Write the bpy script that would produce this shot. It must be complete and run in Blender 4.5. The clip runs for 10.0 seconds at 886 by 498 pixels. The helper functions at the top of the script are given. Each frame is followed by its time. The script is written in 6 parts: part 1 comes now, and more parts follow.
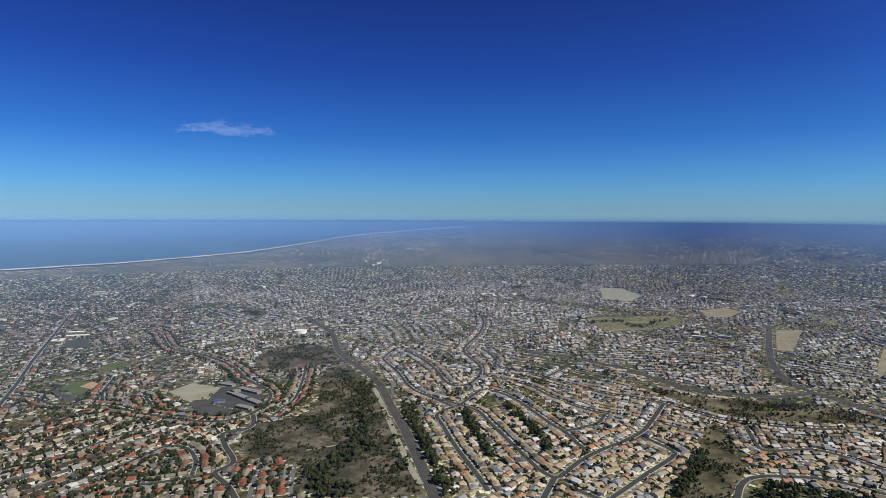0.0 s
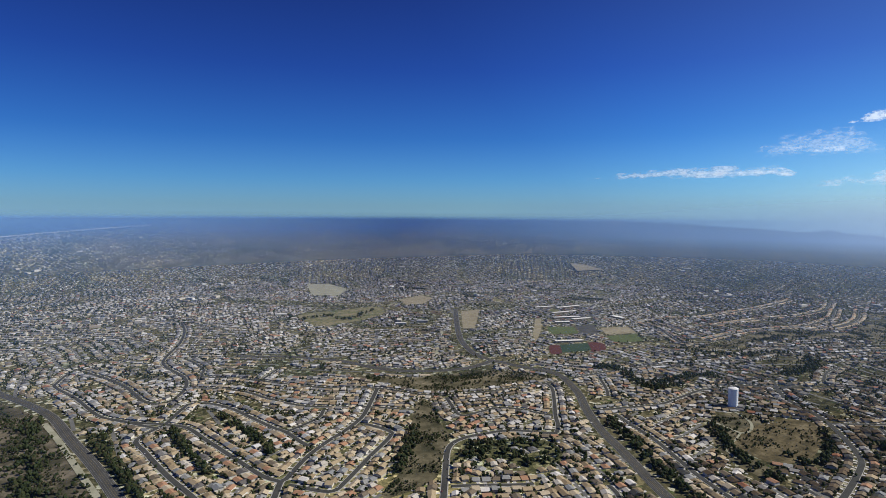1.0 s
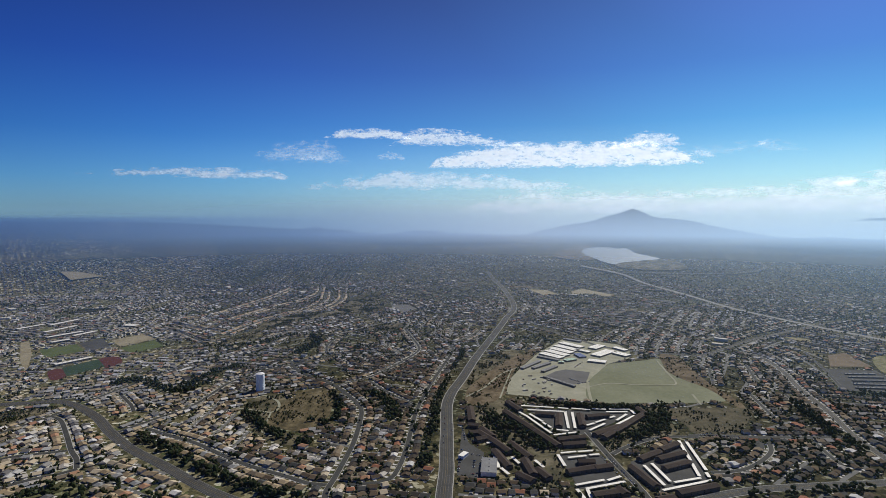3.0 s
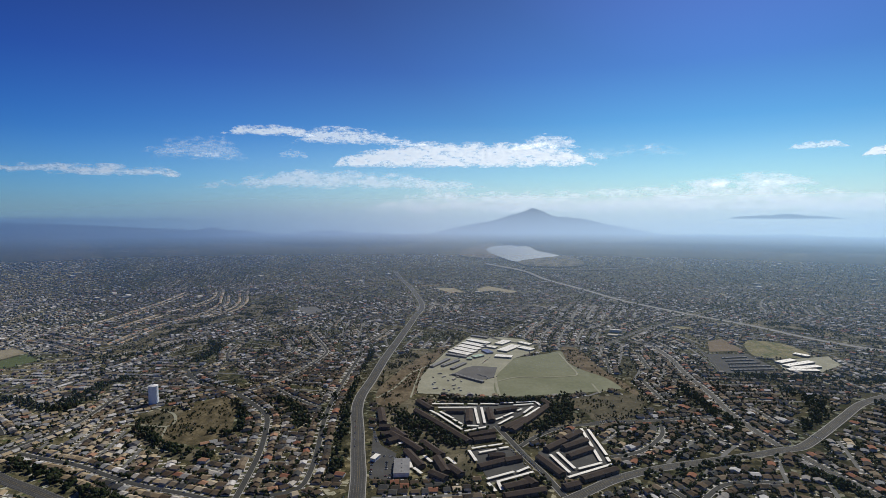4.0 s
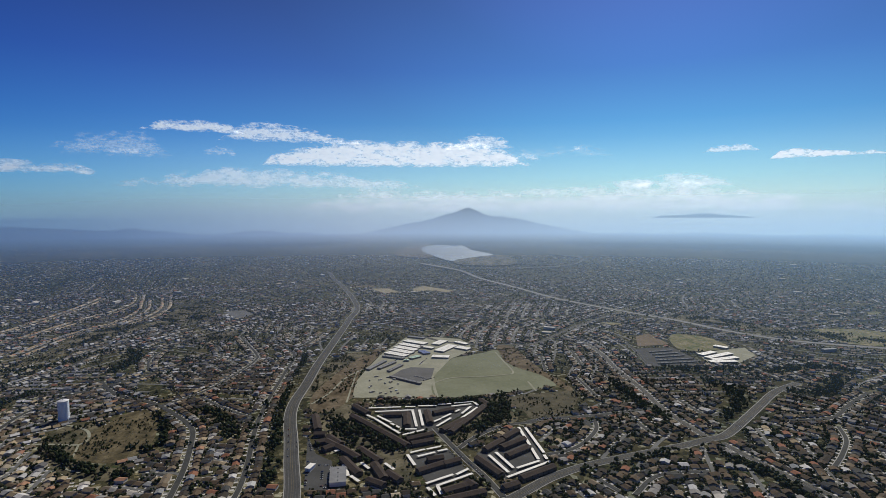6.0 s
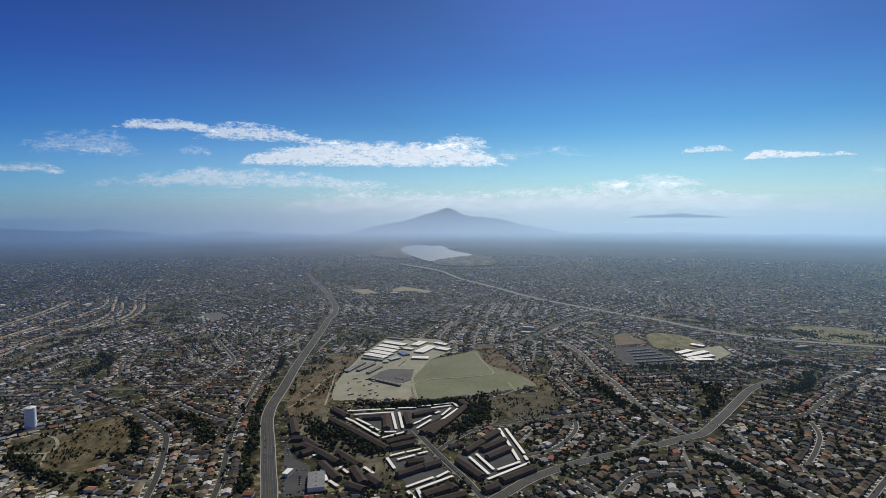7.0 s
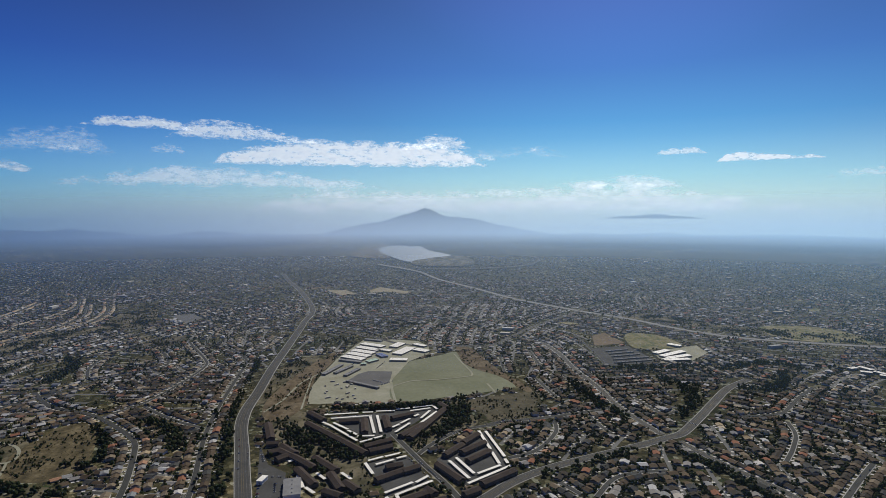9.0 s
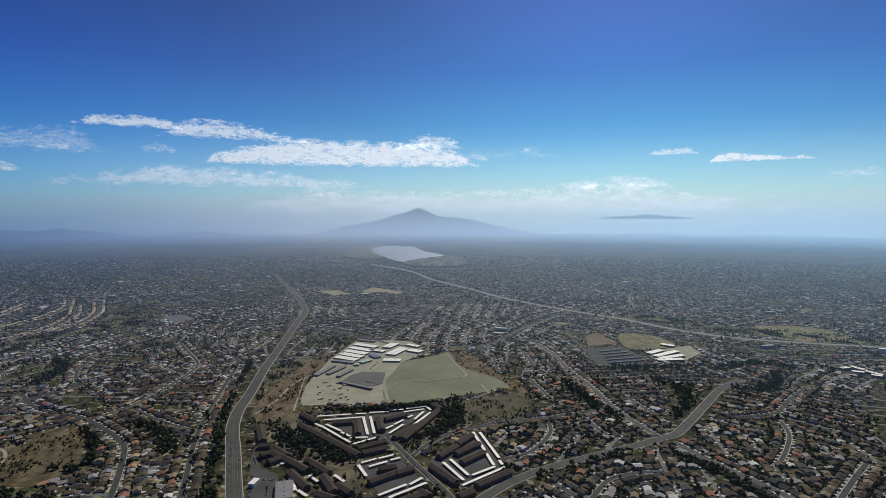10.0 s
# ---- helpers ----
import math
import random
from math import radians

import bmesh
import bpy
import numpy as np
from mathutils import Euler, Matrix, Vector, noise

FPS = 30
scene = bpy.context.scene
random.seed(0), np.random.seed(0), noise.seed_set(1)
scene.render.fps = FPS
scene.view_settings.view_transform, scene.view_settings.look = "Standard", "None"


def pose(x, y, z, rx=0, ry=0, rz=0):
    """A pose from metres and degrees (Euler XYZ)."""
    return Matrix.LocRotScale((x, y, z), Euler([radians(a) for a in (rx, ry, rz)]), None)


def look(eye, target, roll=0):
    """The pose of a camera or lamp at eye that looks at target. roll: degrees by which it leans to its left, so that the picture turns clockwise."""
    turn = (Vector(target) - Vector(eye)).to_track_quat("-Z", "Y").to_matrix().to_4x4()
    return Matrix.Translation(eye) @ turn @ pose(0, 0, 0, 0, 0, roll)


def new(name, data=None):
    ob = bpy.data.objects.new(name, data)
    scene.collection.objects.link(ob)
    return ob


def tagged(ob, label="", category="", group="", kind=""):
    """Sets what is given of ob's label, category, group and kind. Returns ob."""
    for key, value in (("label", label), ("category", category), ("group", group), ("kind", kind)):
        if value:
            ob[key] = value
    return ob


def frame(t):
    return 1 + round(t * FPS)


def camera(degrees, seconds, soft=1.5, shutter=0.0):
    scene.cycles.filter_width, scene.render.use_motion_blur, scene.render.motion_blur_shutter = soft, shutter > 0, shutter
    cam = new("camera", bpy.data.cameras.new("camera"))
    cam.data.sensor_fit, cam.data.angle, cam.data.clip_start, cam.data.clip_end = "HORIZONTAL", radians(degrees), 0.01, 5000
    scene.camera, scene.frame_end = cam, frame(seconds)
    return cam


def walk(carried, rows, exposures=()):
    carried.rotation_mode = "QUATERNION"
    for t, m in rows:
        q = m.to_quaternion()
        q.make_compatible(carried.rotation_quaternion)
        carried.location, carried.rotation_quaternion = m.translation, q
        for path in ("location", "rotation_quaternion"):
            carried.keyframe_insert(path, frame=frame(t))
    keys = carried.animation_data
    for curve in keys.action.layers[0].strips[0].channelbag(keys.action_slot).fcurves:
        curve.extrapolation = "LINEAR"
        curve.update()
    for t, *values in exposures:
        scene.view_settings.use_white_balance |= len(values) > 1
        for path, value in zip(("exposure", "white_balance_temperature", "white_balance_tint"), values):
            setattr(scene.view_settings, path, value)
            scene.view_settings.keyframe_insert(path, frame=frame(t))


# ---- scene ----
cam = camera(76.19, 10.0, soft=0.55)
walk(cam, [
    (0.0, look((0.0, -0.0, 440.0), (-0.0, 998.2, 379.7), 0.26)),
    (0.5, look((-12.8, 8.7, 437.8), (252.1, 971.1, 376.7), 0.20)),
    (1.0, look((-25.5, 17.6, 435.8), (468.1, 885.1, 374.1), 0.34)),
    (1.5, look((-36.9, 27.3, 433.8), (648.9, 752.6, 373.4), 0.19)),
    (2.0, look((-46.2, 36.4, 431.9), (795.4, 573.4, 373.6), 0.10)),
    (2.5, look((-52.0, 43.7, 430.8), (877.6, 407.7, 372.8), 0.10)),
    (3.0, look((-54.8, 49.8, 430.2), (918.7, 271.0, 371.6), 0.03)),
    (3.2, look((-54.6, 51.7, 430.2), (927.4, 230.9, 370.6), -0.09)),
    (4.3, look((-47.0, 58.7, 430.1), (950.9, 86.0, 370.2), -0.04)),
    (4.5, look((-45.2, 59.6, 430.1), (952.9, 70.7, 369.7), -0.01)),
    (5.0, look((-40.3, 60.6, 430.4), (957.5, 33.6, 369.7), -0.10)),
    (5.5, look((-35.7, 60.9, 430.7), (961.6, 18.8, 369.8), -0.15)),
    (7.0, look((-22.6, 60.7, 431.4), (971.0, -34.2, 370.4), -0.23)),
    (7.5, look((-18.3, 60.7, 431.4), (974.4, -42.9, 370.6), -0.21)),
    (8.0, look((-13.9, 60.8, 431.2), (978.5, -46.1, 370.6), -0.16)),
    (8.5, look((-9.5, 61.1, 430.7), (982.5, -49.5, 370.3), -0.05)),
    (9.0, look((-5.3, 61.7, 430.3), (983.9, -72.0, 370.0), -0.07)),
    (9.5, look((-1.3, 62.3, 429.9), (986.5, -81.4, 369.5), -0.03)),
    (10.0, look((2.6, 62.9, 429.5), (990.0, -83.4, 369.5), -0.00)),
], exposures=[(0.0, 0.08), (0.5, 0.1), (1.0, 0.03), (1.5, -0.07), (2.5, -0.18), (4.3, -0.33), (10.0, -0.42)])

# ---- daylight ----
SUN_AZ, SUN_EL = 115.0, 41.0        # degrees clockwise from +y, and above the horizon
sun_way = Vector((math.sin(radians(SUN_AZ)) * math.cos(radians(SUN_EL)),
                  math.cos(radians(SUN_AZ)) * math.cos(radians(SUN_EL)), math.sin(radians(SUN_EL))))
sun_data = bpy.data.lights.new("sun", "SUN")
sun_data.energy, sun_data.angle, sun_data.color = 5.0, radians(0.53), (1.0, 0.95, 0.84)
sun = new("sun", sun_data)
sun.matrix_world = look(sun_way * 900, (0, 0, 0))

world = bpy.data.worlds.new("daylight")
scene.world = world
world.use_nodes = True
wt = world.node_tree
wt.nodes.clear()
w_out = wt.nodes.new("ShaderNodeOutputWorld")
w_bg = wt.nodes.new("ShaderNodeBackground")
w_sky = wt.nodes.new("ShaderNodeTexSky")
w_sky.sky_type, w_sky.sun_disc = "NISHITA", False
w_sky.sun_elevation, w_sky.sun_rotation = radians(SUN_EL), radians(SUN_AZ)
w_sky.altitude, w_sky.air_density, w_sky.dust_density, w_sky.ozone_density = 250, 1.0, 0.3, 4.0
w_bg.inputs["Strength"].default_value = 0.072
wt.links.new(w_bg.outputs[0], w_out.inputs[0])


# ---- materials ----
def nodes_of(name):
    m = bpy.data.materials.new(name)
    m.use_nodes = True
    nt = m.node_tree
    return m, nt, nt.nodes["Principled BSDF"]


def noise_node(nt, scale, detail=4.0, rough=0.6, where="Position"):
    geo = nt.nodes.new("ShaderNodeNewGeometry")
    n = nt.nodes.new("ShaderNodeTexNoise")
    n.inputs["Scale"].default_value, n.inputs["Detail"].default_value, n.inputs["Roughness"].default_value = scale, detail, rough
    nt.links.new(geo.outputs["Position"], n.inputs["Vector"])
    return n


def ramp_node(nt, source, stops, mode="LINEAR"):
    r = nt.nodes.new("ShaderNodeValToRGB")
    r.color_ramp.interpolation = mode
    el = r.color_ramp.elements
    while len(el) < len(stops):
        el.new(0.5)
    for e, (p, c) in zip(el, stops):
        e.position, e.color = p, (*c, 1)
    nt.links.new(source, r.inputs[0])
    return r


def mix_node(nt, kind, factor, a, b):
    n = nt.nodes.new("ShaderNodeMix")
    n.data_type, n.blend_type = "RGBA", kind
    for socket, value in ((n.inputs[0], factor), (n.inputs[6], a), (n.inputs[7], b)):
        if isinstance(value, (int, float)):
            socket.default_value = value
        elif isinstance(value, tuple):
            socket.default_value = (*value, 1)
        else:
            nt.links.new(value, socket)
    return n.outputs[2]


def surface(name, stops, big=0.02, small=0.6, rough=0.85, grain=0.35, bump=0.0, metal=0.0, pieces=()):
    """A surface with large patches, fine grain and, where pieces are given, a colour for each piece."""
    m, nt, p = nodes_of(name)
    patch = ramp_node(nt, noise_node(nt, big, 5).outputs[0], stops)
    colour = patch.outputs[0]
    if pieces:
        which = nt.nodes.new("ShaderNodeObjectInfo") if pieces[0] == "object" else nt.nodes.new("ShaderNodeNewGeometry")
        value = which.outputs["Random"] if pieces[0] == "object" else which.outputs["Random Per Island"]
        own = ramp_node(nt, value, pieces[1], "CONSTANT")
        colour = mix_node(nt, "MULTIPLY", 1.0, own.outputs[0], colour)
    fine = noise_node(nt, small, 3)
    fine_ramp = ramp_node(nt, fine.outputs[0], [(0.3, (1 - grain,) * 3), (0.7, (1 + grain * 0.4,) * 3)])
    colour = mix_node(nt, "MULTIPLY", 1.0, colour, fine_ramp.outputs[0])
    nt.links.new(colour, p.inputs["Base Color"])
    p.inputs["Roughness"].default_value, p.inputs["Metallic"].default_value = rough, metal
    p.inputs["Specular IOR Level"].default_value = 0.25 if rough < 0.8 else 0.06
    if bump:
        b = nt.nodes.new("ShaderNodeBump")
        b.inputs["Strength"].default_value, b.inputs["Distance"].default_value = 0.6, bump
        nt.links.new(fine.outputs[0], b.inputs["Height"])
        nt.links.new(b.outputs[0], p.inputs["Normal"])
    return m


# the clear air of this day: a deep blue overhead, paler towards the horizon
w_way = wt.nodes.new("ShaderNodeTexCoord")
w_sep = wt.nodes.new("ShaderNodeSeparateXYZ")
wt.links.new(w_way.outputs["Generated"], w_sep.inputs[0])
w_floor = wt.nodes.new("ShaderNodeMath")                # under the horizon the air looks as it does along it
w_floor.operation = "MAXIMUM"
w_floor.inputs[1].default_value = 0.015
w_dir = wt.nodes.new("ShaderNodeCombineXYZ")
wt.links.new(w_sep.outputs["Z"], w_floor.inputs[0])
for axis in ("X", "Y"):
    wt.links.new(w_sep.outputs[axis], w_dir.inputs[axis])
wt.links.new(w_floor.outputs[0], w_dir.inputs["Z"])
wt.links.new(w_dir.outputs[0], w_sky.inputs["Vector"])
w_tint = ramp_node(wt, w_sep.outputs["Z"], [(0.0, (0.56, 0.94, 1.48)), (0.06, (0.36, 0.80, 1.42)), (0.13, (0.20, 0.56, 1.22)), (0.24, (0.15, 0.345, 1.0)), (0.36, (0.14, 0.25, 0.75)), (1.0, (0.12, 0.17, 0.62))])
w_near = wt.nodes.new("ShaderNodeVectorMath")          # the glow of the air round the sun
w_near.operation = "DOT_PRODUCT"
w_near.inputs[1].default_value = sun_way
wt.links.new(w_way.outputs["Generated"], w_near.inputs[0])
w_half = wt.nodes.new("ShaderNodeMath")
w_half.operation = "MULTIPLY_ADD"
w_half.inputs[1].default_value, w_half.inputs[2].default_value = 0.5, 0.5
wt.links.new(w_near.outputs["Value"], w_half.inputs[0])
w_glow = ramp_node(wt, w_half.outputs[0], [(0.25, (0.80, 0.86, 0.92)), (0.5, (0.92, 0.97, 1.0)), (0.625, (0.96, 1.0, 1.02)), (0.71, (1.16, 1.18, 1.12)), (0.80, (1.66, 1.40, 1.13)), (0.89, (2.15, 1.62, 1.06)), (0.94, (2.5, 2.05, 1.22)), (1.0, (4.0, 3.0, 2.0))])
w_blue = mix_node(wt, "MULTIPLY", 1.0, w_sky.outputs[0], w_tint.outputs[0])
wt.links.new(mix_node(wt, "MULTIPLY", 1.0, w_blue, w_glow.outputs[0]), w_bg.inputs[0])

EVEN = [(0.3, (0.9, 0.9, 0.9)), (0.7, (1.0, 1.0, 1.0))]
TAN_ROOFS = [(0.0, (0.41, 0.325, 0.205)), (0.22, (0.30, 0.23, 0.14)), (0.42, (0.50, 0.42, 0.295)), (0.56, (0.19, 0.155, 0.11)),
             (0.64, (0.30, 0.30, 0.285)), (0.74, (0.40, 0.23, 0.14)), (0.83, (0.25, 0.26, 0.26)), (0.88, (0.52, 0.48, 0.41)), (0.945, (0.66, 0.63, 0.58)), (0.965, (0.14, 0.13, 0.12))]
# brown set for the sunward side, with its backlit dimness put into the colour
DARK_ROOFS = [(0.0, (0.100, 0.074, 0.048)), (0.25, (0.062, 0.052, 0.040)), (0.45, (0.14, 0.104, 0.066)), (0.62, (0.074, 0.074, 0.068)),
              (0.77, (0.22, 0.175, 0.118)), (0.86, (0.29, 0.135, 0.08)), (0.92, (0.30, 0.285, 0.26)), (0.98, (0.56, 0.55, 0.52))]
RED_ROOFS = [(0.0, (0.27, 0.10, 0.06)), (0.20, (0.29, 0.245, 0.175)), (0.42, (0.23, 0.20, 0.15)), (0.60, (0.33, 0.285, 0.205)), (0.74, (0.21, 0.225, 0.225)), (0.82, (0.28, 0.13, 0.08)), (0.93, (0.16, 0.15, 0.13))]
# greyed by distance: the washed-out look of far houses put into roof colour
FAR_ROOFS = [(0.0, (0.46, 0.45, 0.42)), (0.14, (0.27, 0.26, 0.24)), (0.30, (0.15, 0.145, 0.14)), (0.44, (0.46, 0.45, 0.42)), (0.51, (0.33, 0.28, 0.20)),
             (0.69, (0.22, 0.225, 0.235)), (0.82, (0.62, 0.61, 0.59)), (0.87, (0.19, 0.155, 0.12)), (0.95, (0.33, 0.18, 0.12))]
WALLS = [(0.0, (0.52, 0.48, 0.39)), (0.3, (0.60, 0.57, 0.50)), (0.55, (0.38, 0.33, 0.26)), (0.78, (0.70, 0.68, 0.63)), (0.9, (0.36, 0.36, 0.34))]

M = {}


def ground_material():
    """Dry yards, lawns, beds and paving in patches of a garden's size, over broad drier and greener tracts."""
    m, nt, p = nodes_of("dry_ground")
    broad = ramp_node(nt, noise_node(nt, 0.004, 5).outputs[0], [(0.32, (0.42, 0.50, 0.40)), (0.5, (0.78, 0.80, 0.72)), (0.68, (1.10, 1.04, 0.88))])
    geo = nt.nodes.new("ShaderNodeNewGeometry")
    cells = nt.nodes.new("ShaderNodeTexVoronoi")
    cells.inputs["Scale"].default_value = 0.11
    nt.links.new(geo.outputs["Position"], cells.inputs["Vector"])
    pick = nt.nodes.new("ShaderNodeSeparateColor")
    nt.links.new(cells.outputs["Color"], pick.inputs[0])
    yard = ramp_node(nt, pick.outputs[0], [(0.0, (0.104, 0.092, 0.058)), (0.24, (0.058, 0.056, 0.034)), (0.45, (0.150, 0.132, 0.084)), (0.62, (0.074, 0.068, 0.042)), (0.78, (0.25, 0.22, 0.155)), (0.87, (0.072, 0.088, 0.040)), (0.91, (0.44, 0.42, 0.37))], "CONSTANT")
    fine = ramp_node(nt, noise_node(nt, 0.25, 5, 0.7).outputs[0], [(0.3, (0.45,) * 3), (0.7, (1.35,) * 3)])
    colour = mix_node(nt, "MULTIPLY", 1.0, mix_node(nt, "MULTIPLY", 1.0, yard.outputs[0], broad.outputs[0]), fine.outputs[0])
    # brightness also painted in: paved +y side lightened, leafier sunward side (+x, -y) darkened
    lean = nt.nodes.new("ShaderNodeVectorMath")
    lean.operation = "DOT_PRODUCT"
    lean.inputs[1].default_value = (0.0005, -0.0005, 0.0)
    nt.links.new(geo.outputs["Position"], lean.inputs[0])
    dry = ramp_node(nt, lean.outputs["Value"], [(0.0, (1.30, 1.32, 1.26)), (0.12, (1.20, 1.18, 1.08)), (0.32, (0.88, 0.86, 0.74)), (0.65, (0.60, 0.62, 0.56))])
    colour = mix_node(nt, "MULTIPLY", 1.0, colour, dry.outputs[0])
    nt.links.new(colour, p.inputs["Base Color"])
    # dry yards of the near tract: colour brightened, fading out about 520 m from its middle
    far_off = nt.nodes.new("ShaderNodeVectorMath")
    far_off.operation = "DISTANCE"
    far_off.inputs[1].default_value = (230, 640, 0)
    nt.links.new(geo.outputs["Position"], far_off.inputs[0])
    span = nt.nodes.new("ShaderNodeMapRange")
    span.inputs["From Min"].default_value, span.inputs["From Max"].default_value = 0.0, 1000.0
    nt.links.new(far_off.outputs["Value"], span.inputs["Value"])
    mesa = ramp_node(nt, span.outputs[0], [(0.25, (1.95, 1.92, 1.68)), (0.52, (1.0, 1.0, 1.0))])
    colour = mix_node(nt, "MULTIPLY", 1.0, colour, mesa.outputs[0])
    nt.links.new(colour, p.inputs["Base Color"])
    p.inputs["Roughness"].default_value, p.inputs["Specular IOR Level"].default_value = 0.95, 0.05
    return m


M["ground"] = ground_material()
M["asphalt"] = surface("asphalt", [(0.3, (0.052, 0.053, 0.048)), (0.7, (0.074, 0.074, 0.067))], 0.03, 0.5, 0.82, 0.25)
M["old_asphalt"] = surface("worn_asphalt", [(0.3, (0.058, 0.058, 0.054)), (0.7, (0.084, 0.083, 0.077))], 0.03, 0.5, 0.82, 0.2)
# paler asphalt for the distant side streets
M["side_street"] = surface("pale_asphalt", [(0.3, (0.12, 0.12, 0.112)), (0.7, (0.18, 0.178, 0.165))], 0.03, 0.5, 0.85, 0.2)
M["concrete"] = surface("concrete", [(0.3, (0.44, 0.42, 0.38)), (0.7, (0.60, 0.58, 0.54))], 0.05, 0.8, 0.85, 0.25)
M["pavement"] = surface("pavement_concrete", [(0.3, (0.32, 0.31, 0.28)), (0.7, (0.44, 0.43, 0.39))], 0.05, 0.8, 0.85, 0.3)
M["freeway"] = surface("freeway_concrete", [(0.3, (0.19, 0.185, 0.175)), (0.7, (0.26, 0.255, 0.24))], 0.03, 0.5, 0.8, 0.2)
M["paint"] = surface("road_paint", [(0.3, (0.16, 0.155, 0.14)), (0.7, (0.30, 0.29, 0.27))], 0.2, 1.0, 0.7, 0.3)
M["yellow"] = surface("yellow_paint", [(0.3, (0.22, 0.165, 0.06)), (0.7, (0.36, 0.27, 0.10))], 0.2, 1.0, 0.7, 0.3)
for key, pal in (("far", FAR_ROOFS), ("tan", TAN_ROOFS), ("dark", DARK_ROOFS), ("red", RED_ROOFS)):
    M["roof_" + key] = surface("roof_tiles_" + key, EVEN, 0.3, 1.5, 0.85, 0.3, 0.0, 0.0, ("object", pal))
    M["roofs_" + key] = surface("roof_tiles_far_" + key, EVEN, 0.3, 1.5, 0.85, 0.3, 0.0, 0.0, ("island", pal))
M["wall"] = surface("stucco", EVEN, 0.3, 2.0, 0.9, 0.12, 0.0, 0.0, ("object", WALLS))
M["walls"] = surface("stucco_far", EVEN, 0.3, 2.0, 0.9, 0.12, 0.0, 0.0, ("island", WALLS))
M["leaf"] = surface("leaves", [(0.3, (0.75,) * 3), (0.7, (1.1,) * 3)], 0.3, 2.5, 0.85, 0.5, 0.0, 0.0,
                    ("object", [(0.0, (0.058, 0.076, 0.031)), (0.3, (0.076, 0.090, 0.040)), (0.6, (0.048, 0.066, 0.031)), (0.8, (0.095, 0.092, 0.050)), (0.93, (0.12, 0.10, 0.06))]))
M["leaves"] = surface("leaves_far", [(0.3, (0.75,) * 3), (0.7, (1.1,) * 3)], 0.3, 2.5, 0.85, 0.5, 0.0, 0.0,
                      ("island", [(0.0, (0.058, 0.076, 0.031)), (0.3, (0.076, 0.090, 0.040)), (0.6, (0.048, 0.066, 0.031)), (0.8, (0.095, 0.092, 0.050)), (0.93, (0.12, 0.10, 0.06))]))
for key in ("leaf", "leaves"):
    nt = M[key].node_tree
    skin, through_it = nt.nodes["Principled BSDF"], nt.nodes.new("ShaderNodeBsdfTranslucent")
    blend, last = nt.nodes.new("ShaderNodeMixShader"), nt.nodes["Material Output"]
    blend.inputs[0].default_value = 0.42
    tint = skin.inputs["Base Color"].links[0].from_socket
    nt.links.new(mix_node(nt, "MULTIPLY", 1.0, tint, (2.2, 2.3, 1.1)), through_it.inputs[0])
    nt.links.new(skin.outputs[0], blend.inputs[1])
    nt.links.new(through_it.outputs[0], blend.inputs[2])
    nt.links.new(blend.outputs[0], last.inputs[0])
M["bark"] = surface("bark", [(0.3, (0.10, 0.075, 0.05)), (0.7, (0.16, 0.12, 0.085))], 0.5, 4.0, 0.95, 0.4)
M["glass"] = surface("dark_glass", [(0.3, (0.03, 0.035, 0.04)), (0.7, (0.06, 0.065, 0.07))], 0.1, 1.0, 0.15, 0.1)
M["white"] = surface("white_paint", [(0.3, (0.70, 0.69, 0.66)), (0.7, (0.80, 0.79, 0.77))], 0.08, 0.8, 0.6, 0.12)
M["white_roof"] = surface("white_roof_coating", [(0.3, (0.72, 0.69, 0.60)), (0.7, (0.86, 0.83, 0.74))], 0.05, 0.5, 0.6, 0.2)
M["brown_shingle"] = surface("brown_shingles", [(0.3, (0.055, 0.043, 0.036)), (0.7, (0.085, 0.066, 0.053))], 0.08, 0.9, 0.9, 0.3)
M["school_wall"] = surface("beige_stucco", [(0.3, (0.24, 0.21, 0.17)), (0.7, (0.32, 0.285, 0.23))], 0.1, 0.9, 0.9, 0.2)
M["brown_wall"] = surface("brown_stucco", [(0.3, (0.14, 0.115, 0.09)), (0.7, (0.19, 0.155, 0.12))], 0.1, 0.9, 0.9, 0.2)
M["grey_roof"] = surface("grey_roofing", [(0.3, (0.20, 0.20, 0.20)), (0.7, (0.28, 0.28, 0.27))], 0.08, 0.9, 0.85, 0.2)
M["green_roof"] = surface("green_roofing", [(0.3, (0.32, 0.45, 0.34)), (0.7, (0.40, 0.52, 0.42))], 0.08, 0.9, 0.7, 0.2)
M["blue_roof"] = surface("blue_roofing", [(0.3, (0.05, 0.08, 0.20)), (0.7, (0.08, 0.12, 0.28))], 0.08, 0.9, 0.6, 0.2)
M["steel_paint"] = surface("pale_blue_steel", [(0.3, (0.72, 0.79, 0.84)), (0.7, (0.78, 0.85, 0.90))], 0.1, 0.9, 0.35, 0.1)
M["water"] = surface("lake_water", [(0.3, (0.16, 0.21, 0.27)), (0.7, (0.20, 0.26, 0.32))], 0.002, 0.02, 0.55, 0.05)
M["sea"] = surface("sea_water", [(0.3, (0.05, 0.10, 0.16)), (0.7, (0.08, 0.14, 0.20))], 0.001, 0.01, 0.35, 0.1)
M["sand"] = surface("beach_sand", [(0.35, (0.30, 0.28, 0.24)), (0.6, (0.62, 0.58, 0.50))], 0.006, 0.05, 0.9, 0.3)
M["pool"] = surface("pool_water", [(0.3, (0.10, 0.45, 0.50)), (0.7, (0.14, 0.52, 0.56))], 0.1, 0.9, 0.1, 0.05)
